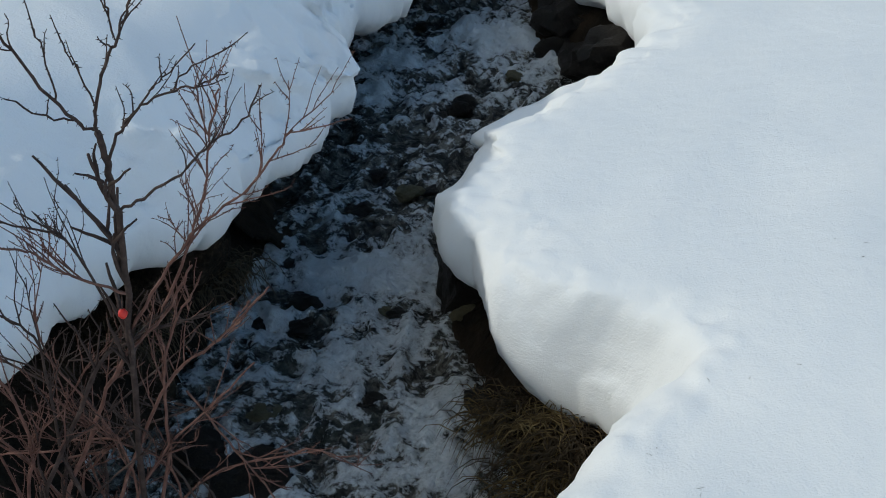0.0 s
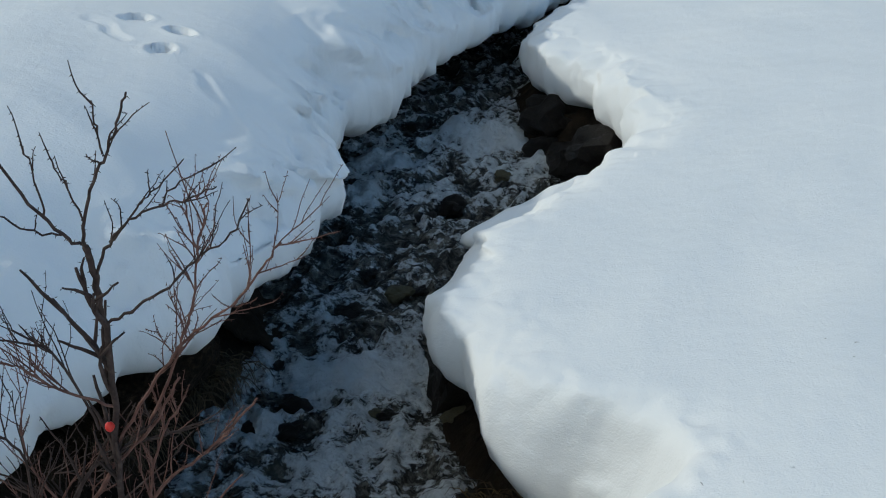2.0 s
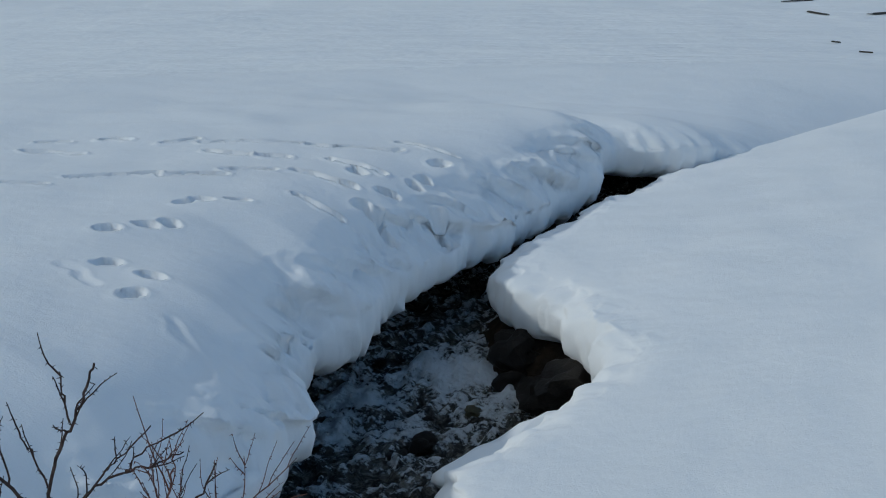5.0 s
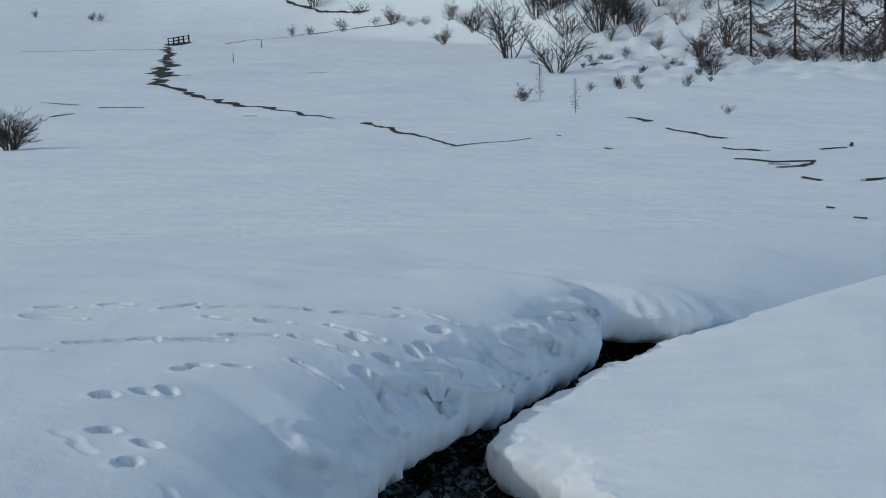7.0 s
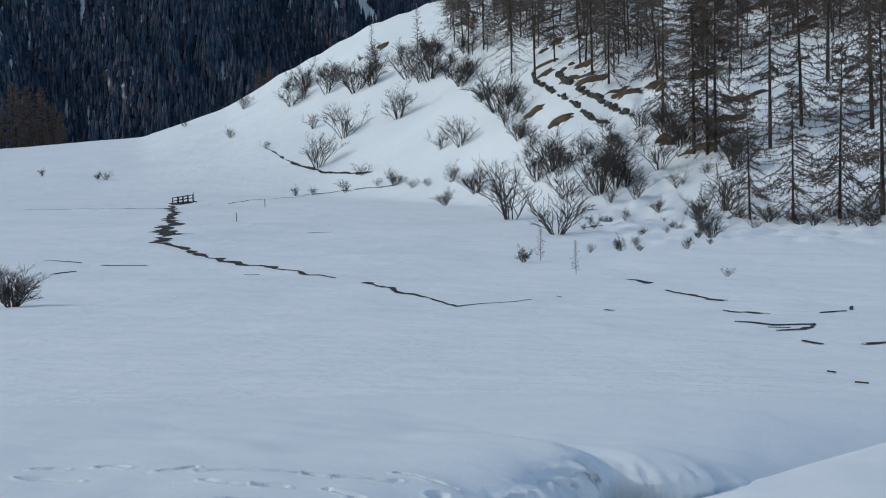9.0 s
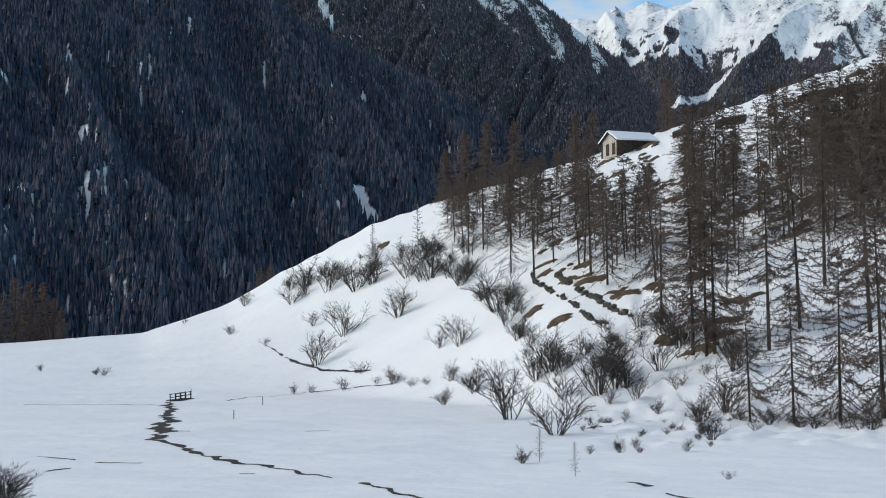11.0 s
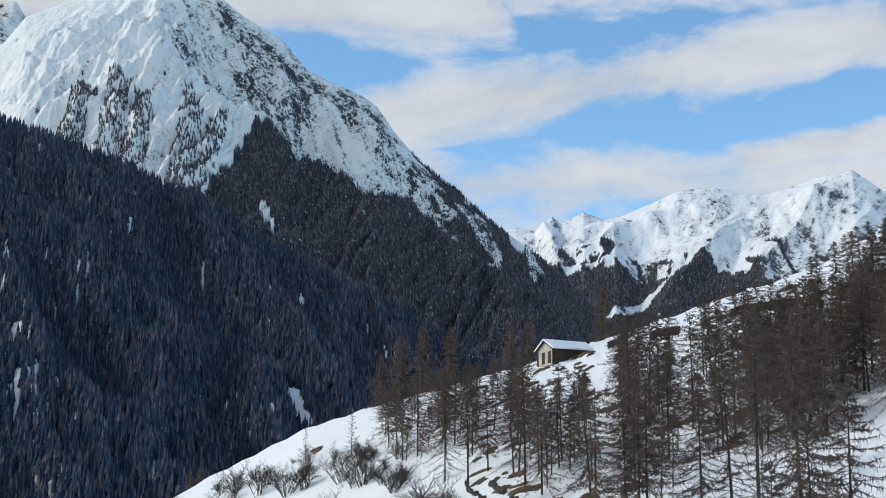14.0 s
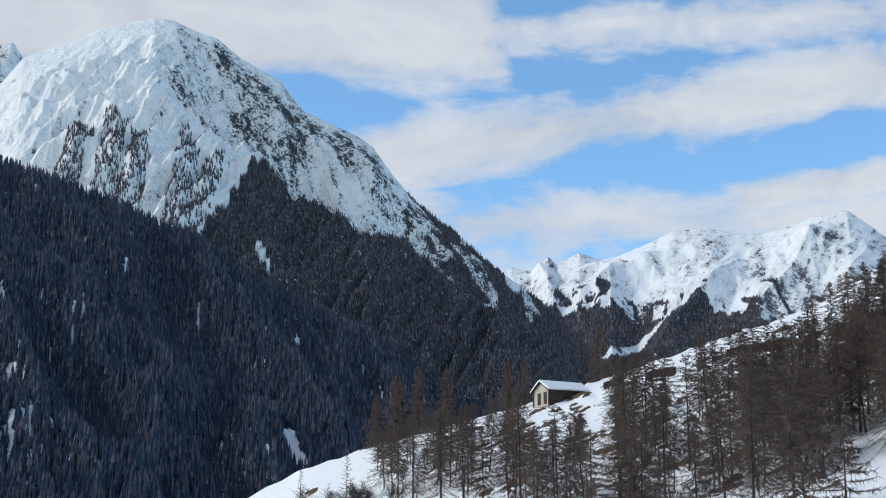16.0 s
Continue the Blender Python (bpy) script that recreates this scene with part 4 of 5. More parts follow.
SHRUB_SPOTS = ((-0.34, 133, 6.5), (1.55, 102, 4.0), (-1.66, 170, 4), (3.3, 140, 6), (1.41, 157, 5.5), (1.95, 142, 3.4), (-6.85, 238, 5), (-4.68, 232, 4.5), (-8.1, 256, 2.6), (-2.2, 197, 4.3), (-8, 227, 5),
               (-3, 202, 2.5), (-10.8, 311, 3), (-8.4, 293, 5), (-7.5, 279, 5.5), (-6.4, 267, 5.5), (-5.7, 264, 5), (-4.3, 255, 5), (-3.4, 246, 6), (-2.15, 231, 4.6), (-0.7, 203, 5.7), (-2.9, 159, 2.2),
               (-2.6, 183, 2.6), (-4.95, 196, 2.2), (-6.9, 204, 1.8), (-8.2, 208, 1.2), (-8.9, 209, 1.3))
MORE_SPOTS = ((-11.4, 281, 1.7), (-10, 252, 1.5), (-13.2, 318, 1.5), (-18.7, 257, 1.3), (-16.3, 248, 1.4), (-16.6, 249, 1.2), (-6.2, 211, 1.7), (0.1, 181, 2.9), (4.4, 142, 2.8), (6.4, 137, 2.4), (7.65, 93, 2.2),
              (3.7, 135, 1.9), (4.75, 135, 2.7), (7.3, 120, 2.9), (5.6, 129, 1.5), (3.9, 90, 0.7), (4.8, 84, 0.5), (0.14, 74, 0.9), (8.2, 61, 0.5), (-4.2, 190, 1.4), (-3.6, 187, 1.4), (-5.6, 200, 1.2),
              (9.9, 112, 1.7), (11.6, 108, 1.4), (13.3, 105, 1.2))
for az, d, h in SHRUB_SPOTS + MORE_SPOTS:
    plant(SHRUBS, used_shrub, random.randrange(4), spot(az, d), random.uniform(0, 360), h * random.uniform(0.85, 1.05) * (1.35 if d > 190 else 1.1))
for _ in range(84):       # undergrowth along the brow and at the foot of the wood
    az = random.uniform(-9, 9)
    d = float(np.interp(az, [-9, -5, -2, 1, 4, 7, 9.3, 13], [292, 268, 238, 160, 150, 150, 122, 116])) + random.uniform(-10, 16)
    plant(SHRUBS, used_shrub, random.randrange(4), spot(az, d), random.uniform(0, 360), random.uniform(1.4, 4.6))
for _ in range(70):       # brushwood under the larches
    az = random.uniform(4.6, 16)
    low = float(wood_low(az))
    plant(SHRUBS, used_shrub, random.randrange(4), spot(az, random.uniform(low + 12, low + 100)), random.uniform(0, 360), random.uniform(1.2, 3.2))
for _ in range(4):       # tangle at the foot of the front larches
    plant(SHRUBS, used_shrub, random.randrange(4), spot(random.uniform(8.6, 15), random.uniform(104, 120)), random.uniform(0, 360), random.uniform(1.0, 2.2))
for _ in range(34):       # tufts in the gully
    plant(SHRUBS, used_shrub, random.randrange(4), spot(random.uniform(2.6, 8.0), random.uniform(84, 132)), random.uniform(0, 360), random.uniform(0.4, 1.1))
field_bush = make_shrub(shrub_mesh(9, 22, 0.012, 4), "dense leafless rounded bush on the open snowfield")
field_bush.matrix_basis = Matrix.Translation(spot(-20.2, 55.6)) @ Matrix.Diagonal((2.3, 2.3, 1.9, 1))


def fir_meshes(seed, h):
    random.seed(seed)
    trunk, crown = Soup(), Soup()
    trunk.tube([Vector((0, 0, -0.2)), Vector((0, 0, h))], [0.02 * h / 2, 0.004], 5)
    for i in range(34):
        t = 0.12 + 0.86 * i / 34
        a = i * 2.4 + random.uniform(-0.6, 0.6)
        out = Vector((math.cos(a), math.sin(a), 0.25))
        ln = (h * 0.24 * (1.05 - t) + 0.03) * random.uniform(0.35, 1.1)
        b = Vector((0, 0, h * t))
        crown.tube([b, b + out * ln * 0.6, b + out * ln + Vector((0, 0, 0.02))], [0.006 * h, 0.004 * h, 0.002 * h], 3, False)
        for _ in range(3):
            q = b + out * ln * random.uniform(0.3, 1)
            crown.spike(q, q + Vector((random.uniform(-1, 1), random.uniform(-1, 1), random.uniform(-0.2, 0.6))) * 0.07 * h, 0.007 * h)
    return trunk.mesh("trunk", BARK), crown.mesh("crown", LARCH_TWIG)


for seed, az, d, h in ((31, 0.82, 75, 1.8), (32, 2.21, 65.6, 1.6), (33, 7.3, 100, 3.4), (34, -5.67, 280, 8), (35, -3.84, 273, 9)):
    fir = make_tree("young_larch", fir_meshes(seed, h), "thin young larch standing in open snow", "young larches")
    fir.matrix_basis = Matrix.Translation(spot(az, d))

# ---- hut, barriers, path walls, rails and open water on the hill and field ----
TIMBER = simple("weathered_timber", [(0.3, (0.03, 0.022, 0.016)), (0.7, (0.09, 0.066, 0.05))], 1.2, 0.9, 0.4, 0.02, (1, 1, 4))
# hut wall: sunlight on the gable is put into this lighter tone
PLASTER = simple("sunlit_pale_wall", [(0.3, (0.38, 0.34, 0.29)), (0.7, (0.55, 0.5, 0.44))], 0.7, 0.9, 0.3, 0.02)
STONE = simple("dark_stone", [(0.3, (0.03, 0.028, 0.024)), (0.55, (0.09, 0.085, 0.07)), (0.75, (0.14, 0.125, 0.10))], 0.9, 0.95, 0.7, 0.06)
BARE_EARTH = simple("bare_earth", [(0.3, (0.045, 0.032, 0.02)), (0.7, (0.15, 0.105, 0.065))], 0.6, 0.95, 0.7, 0.08)
DARK_WATER = simple("meadow_water", [(0.35, (0.010, 0.009, 0.007)), (0.7, (0.035, 0.027, 0.017))], 0.8, 0.6, 0.3, 0.03)


def facing(at, turn):
    return Matrix.Translation(at) @ pose(0, 0, 0, 0, 0, turn)


def build_hut():
    at = spot(4.75, 292, 1.6)
    hut = thing("mountain_hut", "small timber mountain hut with a snow-covered roof on the brow", "hut", at=facing(at, 26))
    w, l, h = 6.2, 9.0, 3.3
    s = Soup()
    s.box(Matrix.Translation((0, 0, h / 2)), (l, w, h))
    s.v += [Vector(p) for p in ((-l / 2, -w / 2, h), (-l / 2, w / 2, h), (-l / 2, 0, h + 1.7), (l / 2, -w / 2, h), (l / 2, w / 2, h), (l / 2, 0, h + 1.7))]
    b = len(s.v) - 6
    s.f += [(b, b + 2, b + 1), (b + 3, b + 4, b + 5)]
    part("wall", s.mesh("wall", PLASTER), hut, "pale weathered plank wall, lightened for the sunlit gable")
    for side in (-1, 1):
        r = Soup()
        slope = math.atan2(1.7, w / 2)
        m = Matrix.Translation((0, side * (w / 4 + 0.25), h + 0.85 - 0.05)) @ Matrix.Rotation(-side * slope, 4, "X")
        r.box(m, (l + 1.2, w / 2 / math.cos(slope) + 0.7, 0.16))
        roof = part("roof", r.mesh("roof", TIMBER), hut, "dark timber roof edge")
        sn = Soup()
        sn.box(m @ Matrix.Translation((0, 0, 0.26)), (l + 1.1, w / 2 / math.cos(slope) + 0.65, 0.36), 0.05)
        part("roof_snow", sn.mesh("roof_snow", FAR_SNOW), roof, "thick layer of snow")
    # dark timber boards put the long side's shade into its colour
    c = Soup()
    for k in range(18):
        c.box(Matrix.Translation((-l / 2 + 0.25 + k * 0.5, -w / 2 - 0.03, h / 2 - 0.05)), (0.46, 0.08, h - 0.1), 0.01)
    part("shade_cladding", c.mesh("shade_cladding", TIMBER), hut, "upright timber boards, dark for the shade on the long side")
    for x in (-2.8, 0.2, 2.9):
        d = Soup()
        d.box(Matrix.Translation((x, -w / 2 - 0.07, 1.5)), (1.0, 0.14, 1.9 if x < 0 else 1.1))
        part("window" if x > 0 else "door", d.mesh("panel", TIMBER), hut, "dark timber panel")
    for x in (-l / 2, l / 2):
        for y in (-w / 2, w / 2):
            c = Soup()
            c.box(Matrix.Translation((x, y, h / 2)), (0.35, 0.35, h))
            part("corner_post", c.mesh("corner_post", TIMBER), hut)
    for y in (-1.6, 0.9):
        d = Soup()
        d.box(Matrix.Translation((-l / 2 - 0.04, y, 1.6)), (0.1, 1.2, 2.4))
        part("door", d.mesh("panel", TIMBER), hut, "dark timber door")
    return hut


hut = build_hut()


def build_barrier(az0, d0, az1, d1, h):
    """A row of raking timbers on a sill, built into the slope."""
    a, b = spot(az0, d0), spot(az1, d1)
    run = b - a
    n = max(int(run.length / 1.1), 4)
    ob = thing("timber_barrier", "weathered timber avalanche barrier half buried in snow", "barrier", "barriers on the hill", at=Matrix.Translation(a))
    along = run.normalized()
    for zz in (0.35, 0.62, 0.9):
        s = Soup()
        s.tube([Vector((0, 0, h * zz)), run * 0.5 + Vector((0, 0, h * zz + 0.15)), run + Vector((0, 0, h * zz))], [0.2, 0.22, 0.18], 6)
        part("rail", s.mesh("rail", TIMBER), ob)
    for i in range(n):
        s = Soup()
        p = run * ((i + 0.5) / n)
        g = ground_z(a.x + p.x, a.y + p.y) - a.z
        s.box(Matrix.Translation((p.x, p.y, g + h * 0.4)) @ pose(0, 0, 0, 28 + random.uniform(-5, 5), 0, 0), (0.75, 0.18, h * 1.25), 0.05)
        part("plank", s.mesh("plank", TIMBER), ob)
    return ob


random.seed(60)
for args in ((8.2, 284, 9.4, 277, 1.5), (11.4, 280, 14.0, 271, 1.8), (11.8, 254, 13.6, 240, 1.2), (6.5, 287, 7.2, 285, 1.2), (15.4, 268, 17.6, 262, 1.7)):
    build_barrier(*args)


def stone_mesh(seed, size, material, flat=0.7, cuts=2, sharp=0.35):
    bm = bmesh.new()
    bmesh.ops.create_icosphere(bm, subdivisions=cuts, radius=1.0)
    for v in bm.verts:
        k = 1 + sharp * noise.noise(v.co * 1.3 + Vector((seed * 3.1, 0, 0))) + 0.5 * sharp * noise.noise(v.co * 3.1 + Vector((0, seed, 0)))
        v.co = Vector((v.co.x * k * size, v.co.y * k * size, v.co.z * k * size * flat))
    me = bpy.data.meshes.new("stone")
    bm.to_mesh(me)
    bm.free()
    me.materials.append(material)
    return me


WALL_STONES = [stone_mesh(s, 1.0, STONE, 0.8, 1) for s in range(5)]


def build_dry_wall(knots, h, name="dry_stone_wall"):
    pts = [spot(*k) for k in knots]
    ob = thing(name, "low dark dry-stone wall beside the snowy path", "stone wall", "walls along the path", at=Matrix.Translation(pts[0]))
    for p, q in zip(pts, pts[1:]):
        n = max(int((q - p).length / 0.8), 1)
        for i in range(n):
            if random.random() < 0.25:
                continue
            for row in range(random.choice((1, 1, 2))):
                c = p.lerp(q, (i + random.random()) / n)
                st = part("stone", random.choice(WALL_STONES), ob)
                k = random.uniform(0.32, 0.6) * h
                st.matrix_basis = Matrix.Translation(Vector((c.x, c.y, ground_z(c.x, c.y) + h * (0.15 + 0.45 * row))) - pts[0]) @ pose(0, 0, 0, random.uniform(0, 40), random.uniform(0, 40), random.uniform(0, 360)) @ Matrix.Diagonal((k * 1.5, k * 1.2, k, 1))
    return ob


build_dry_wall(((0.75, 212), (0.85, 206), (1.5, 195), (2.3, 184), (2.95, 174), (3.9, 168)), 0.62)
build_dry_wall(((1.7, 204), (2.2, 195), (2.9, 186), (3.5, 180), (4.3, 172), (4.7, 170)), 0.8)


def build_patch(name, az, d, w, l, material, label, category, n=26, seed=0, lift=0.10):
    """A low ragged mound that lies in the snow, long across the view."""
    c = spot(az, d)
    P = np.zeros((8, n, 3))
    for i in range(8):
        r = (i / 7) ** 0.8
        for j in range(n):
            a = 2 * math.pi * j / n
            k = 1 + 0.6 * noise.noise((math.cos(a) * 1.7 + seed, math.sin(a) * 1.7, seed * 2.0)) + 0.45 * noise.noise((math.cos(a) * 5 + seed, math.sin(a) * 5, 3.0))
            u, v = w * r * k * math.cos(a), l * r * k * math.sin(a)
            x = c.x + u * math.cos(radians(az)) + v * math.sin(radians(az))
            y = c.y - u * math.sin(radians(az)) + v * math.cos(radians(az))
            P[i, j] = (x, y, ground_z(x, y) + lift * (1 - r ** 3) - 0.03 * (i == 7) + 0.4 * lift * noise.noise((x * 2, y * 2, 0)))
    ob = new(name, grid_mesh(name, P, wrap=True))
    ob.data.materials.append(material)
    return tagged(ob, label, category)


PATCHES = [(0.8, 190.5, 1.6, 1.8), (1.8, 178, 1.5, 1.6), (-5.2, 290, 1.4, 2.4), (2.1, 198, 1.4, 1.2), (4.5, 181, 2.0, 1.4), (6.0, 154, 1.3, 1.6)]
random.seed(64)
while len(PATCHES) < 140:
    az = random.uniform(1.0, 17.5)
    d = random.uniform(float(wood_low(az)) - 6, float(hill_far(az)) - 12)
    PATCHES.append((az, d, random.uniform(0.4, 2.4), random.uniform(0.5, 1.8)))
for k, (az, d, w, l) in enumerate(PATCHES):
    build_patch("earth_patch", az, d, w, l, BARE_EARTH, "bare brown patch of earth thawed out of the snow", "bare earth", seed=k, lift=0.3)


def build_channel(name, knots, widths, label, seed):
    """A ribbon of open water with a ragged edge, along bearings and distances."""
    pts = resample([(d * math.sin(radians(a)), d * math.cos(radians(a)), w) for (a, d), w in zip(knots, widths)], 200)
    P = np.zeros((len(pts), 4, 3))
    for i, (x, y, w) in enumerate(pts):
        j = min(i + 1, len(pts) - 1)
        t = Vector((pts[j][0] - pts[max(i - 1, 0)][0], pts[j][1] - pts[max(i - 1, 0)][1]))
        t = t.normalized() if t.length > 1e-6 else Vector((1, 0))
        nrm = Vector((-t.y, t.x))
        off = (noise.noise((x * 0.16, y * 0.16, seed)) * 1.6 + noise.noise((x * 0.5, y * 0.5, seed)) * 0.7) * w
        ww = 0.62 * w * max(0.25, 0.8 + 1.1 * noise.noise((x * 0.4, y * 0.4, seed + 5)) + 0.6 * noise.noise((x * 1.6, y * 1.6, seed)))
        for k, u in enumerate((-1, -0.4, 0.4, 1)):
            xx, yy = x + nrm.x * (off + u * ww), y + nrm.y * (off + u * ww)
            P[i, k] = (xx, yy, ground_z(xx, yy) + (0.03 if abs(u) < 1 else 0.012))
    ob = new(name, grid_mesh(name, P, flip=True))
    ob.data.materials.append(DARK_WATER)
    return tagged(ob, label, "open water", kind="structure")


build_channel("meadow_brook", ((-13.9, 186), (-13.8, 165), (-13.8, 148), (-14.05, 125), (-14.5, 106), (-13.9, 101)), (0.8, 1.0, 0.9, 1.2, 0.8, 0.4), "dark winding brook between snow edges", 1.0)
build_channel("meadow_brook", ((-14.3, 122), (-13.6, 119), (-13.0, 117)), (0.5, 0.5, 0.3), "short dark side arm of the brook", 2.0)
build_channel("meadow_brook", ((-14.5, 106), (-13.1, 94), (-11.7, 83), (-10.2, 77), (-8.4, 69), (-7.4, 65)), (0.3, 0.6, 0.55, 0.5, 0.4, 0.15), "dark winding brook between snow edges", 3.0)
build_channel("meadow_brook", ((-6.4, 61.5), (-5.1, 55), (-3.75, 51), (-2.6, 46.5)), (0.4, 0.22, 0.1, 0.14), "thin dark slit of open water in the snow", 4.0)
build_channel("meadow_brook", ((-2.6, 46.5), (-1.5, 47.6), (0.35, 48.5)), (0.14, 0.05, 0.03), "thin dark slit of open water in the snow", 5.0)
build_channel("meadow_brook", ((-19.3, 191), (-17, 186), (-13.97, 178)), (0.3, 0.2, 0.35), "thin dark line of a snowed-in ditch", 6.0)
build_channel("meadow_brook", ((-11.65, 190), (-10.2, 200), (-8.4, 209), (-7, 206), (-5, 196)), (0.3, 0.5, 0.3, 0.5, 0.3), "broken dark line of a ditch below the hill", 7.0)
build_channel("meadow_brook", ((-10, 252), (-8.5, 230), (-7.0, 217), (-5.8, 210)), (0.2, 0.6, 0.5, 0.4), "broken dark line of a ditch below the hill", 8.0)
for k, (knots, w) in enumerate(((((4.1, 59), (4.7, 57), (5.1, 55)), 0.32), (((5.8, 51), (6.8, 48.5), (7.9, 46)), 0.13), (((7.3, 47), (7.9, 46)), 0.25), (((7.95, 41.5), (8.8, 40), (9.5, 39)), 0.17),
                               (((8.3, 34), (9.8, 32.8), (11.4, 33.6)), 0.14), (((9.8, 29.6), (10.8, 30.2), (11.5, 33.8)), 0.17), (((11.5, 40.2), (12.4, 41)), 0.2), (((12.6, 41.5), (12.8, 43.5)), 0.12),
                               (((10.8, 26), (11.6, 25.2)), 0.07), (((13.3, 25.3), (14.2, 26.2)), 0.22), (((3.2, 43.4), (3.5, 42.4)), 0.12), (((1.4, 49.4), (1.6, 49)), 0.08), (((-8.3, 116), (-7.6, 115)), 0.6),
                               (((-11.1, 71), (-10.5, 70.5)), 0.3), (((2.7, 109), (3.4, 111), (4.0, 114)), 0.7), (((12.5, 16), (13.0, 15.8)), 0.02), (((11.6, 18), (11.9, 17.8)), 0.025), (((-18.8, 90), (-17.4, 87)), 0.22),
                               (((-16.6, 84), (-14.9, 82)), 0.2), (((-18.5, 77.5), (-17.7, 80)), 0.25), (((6.0, 50), (7.0, 48.6)), 0.05), (((9.6, 31.6), (10.4, 31.4)), 0.1))):
    build_channel("open_pool", knots, [w] * len(knots), "dark ragged slit of meltwater open in the snow", 30.0 + k)


def build_rails():
    a, b = spot(-13.8, 191), spot(-13.15, 197)
    ob = thing("footbridge_railing", "grey wooden railing of a small footbridge over the brook", "railing", at=Matrix.Translation(a))
    run = b - a
    for side in (0, 1):
        off = Vector((0.3, 1.9, 0)) * side
        for z in (0.5, 0.9):
            s = Soup()
            s.tube([off + Vector((0, 0, z)), off + run + Vector((0, 0, z))], [0.05, 0.05], 5)
            part("rail", s.mesh("rail", TIMBER), ob)
        for u in (0.05, 0.35, 0.65, 0.95):
            s = Soup()
            s.box(Matrix.Translation(off + run * u + Vector((0, 0, 0.35))), (0.12, 0.12, 1.25))
            part("post", s.mesh("post", TIMBER), ob)
    s = Soup()
    s.box(Matrix.Translation(run * 0.5 + Vector((0.15, 0.95, 0.06))) @ Vector((run.x, run.y, 0)).to_track_quat("X", "Z").to_matrix().to_4x4(), (run.length, 1.7, 0.1))
    part("deck", s.mesh("deck", TIMBER), ob)
    return ob


build_rails()
for az, d, h in ((-10.15, 174, 1.0), (-11.3, 144, 0.9), (-12.95, 198, 1.3)):
    s = Soup()
    s.tube([Vector((0, 0, -0.3)), Vector((0, 0, h))], [0.045, 0.04], 6)
    ob = tagged(new("marker_post", s.mesh("marker_post", TIMBER)), "thin wooden marker post in the snow", "post", "marker posts")
    ob.location = spot(az, d)

# ---- stones, grass and the rose bush by the brook ----
WET_STONE = simple("wet_stone", [(0.3, (0.012, 0.010, 0.009)), (0.6, (0.04, 0.032, 0.026)), (0.8, (0.09, 0.07, 0.05))], 22.0, 0.5, 1.0, 0.02)
PALE_STONE = simple("mossy_pale_stone", [(0.3, (0.05, 0.045, 0.03)), (0.6, (0.16, 0.14, 0.08)), (0.8, (0.25, 0.22, 0.13))], 18.0, 0.7, 0.8, 0.01)
DRY_GRASS = simple("dry_grass", [(0.3, (0.07, 0.045, 0.02)), (0.6, (0.2, 0.14, 0.06)), (0.8, (0.3, 0.22, 0.1))], 30.0, 0.9)
DARK_GRASS = simple("wet_grass", [(0.3, (0.025, 0.018, 0.01)), (0.7, (0.1, 0.07, 0.04))], 30.0, 0.85)


def put_stone(x, y, dz, size, seed, material, label, flat=0.7, turn=0.0, tip=0.0):
    ob = tagged(new("stone", stone_mesh(seed, 1.0, material, flat, 3, 0.55)), label, "stone", "stones in the brook")
    ob.matrix_basis = Matrix.Translation((x, y, float(water_level(y)) + dz)) @ pose(0, 0, 0, tip, 0, turn) @ Matrix.Diagonal((size[0], size[1], size[2], 1))


put_stone(-0.97, 2.84, 0.0, (0.13, 0.1, 0.10), 1, WET_STONE, "dark wet boulder beside the brook")
put_stone(-1.12, 2.93, 0.0, (0.09, 0.08, 0.08), 2, WET_STONE, "dark wet boulder at the foot of the rose bush")
put_stone(-0.52, 3.70, 0.05, (0.05, 0.09, 0.13), 3, WET_STONE, "dark brown stone under the snow edge", 1.0, 20, 12)
put_stone(-0.47, 3.62, 0.02, (0.06, 0.08, 0.10), 4, WET_STONE, "dark brown stone under the snow edge", 0.9, 60)
put_stone(-0.47, 3.53, 0.03, (0.042, 0.035, 0.035), 5, PALE_STONE, "small yellowish stone at the water's edge")
put_stone(-0.57, 4.80, 0.01, (0.05, 0.045, 0.045), 6, WET_STONE, "small dark stone breaking the water")
put_stone(-0.66, 4.72, 0.0, (0.04, 0.04, 0.03), 7, WET_STONE, "small dark stone breaking the water")
put_stone(-0.12, 5.15, 0.02, (0.12, 0.16, 0.1), 8, WET_STONE, "broad dark stone at the water's edge")
put_stone(-0.2, 5.45, 0.05, (0.12, 0.12, 0.14), 9, WET_STONE, "dark stone under the snow edge")
put_stone(-0.84, 4.05, 0.0, (0.05, 0.04, 0.03), 10, WET_STONE, "small dark stone breaking the water")
put_stone(-0.95, 3.6, 0.01, (0.05, 0.035, 0.03), 11, WET_STONE, "small dark stone breaking the water")
put_stone(-1.04, 3.5, 0.0, (0.05, 0.04, 0.03), 12, WET_STONE, "dark wet stone at the water's edge")
put_stone(-0.42, 3.16, 0.0, (0.05, 0.05, 0.04), 13, WET_STONE, "dark wet stone at the water's edge")
put_stone(-0.28, 2.72, 0.01, (0.07, 0.06, 0.05), 14, WET_STONE, "dark wet stone below the grassy bank")
random.seed(71)
for i in range(26):
    y = random.uniform(2.4, 6.0)
    x = float(mid_line(y)) + random.uniform(-0.3, 0.3)
    k = random.uniform(0.018, 0.04)
    put_stone(x, y, random.uniform(-0.01, 0.012), (k * 1.3, k, k * 0.8), 20 + i, WET_STONE if i % 4 else PALE_STONE, "small wet stone breaking the water", turn=random.uniform(0, 180))


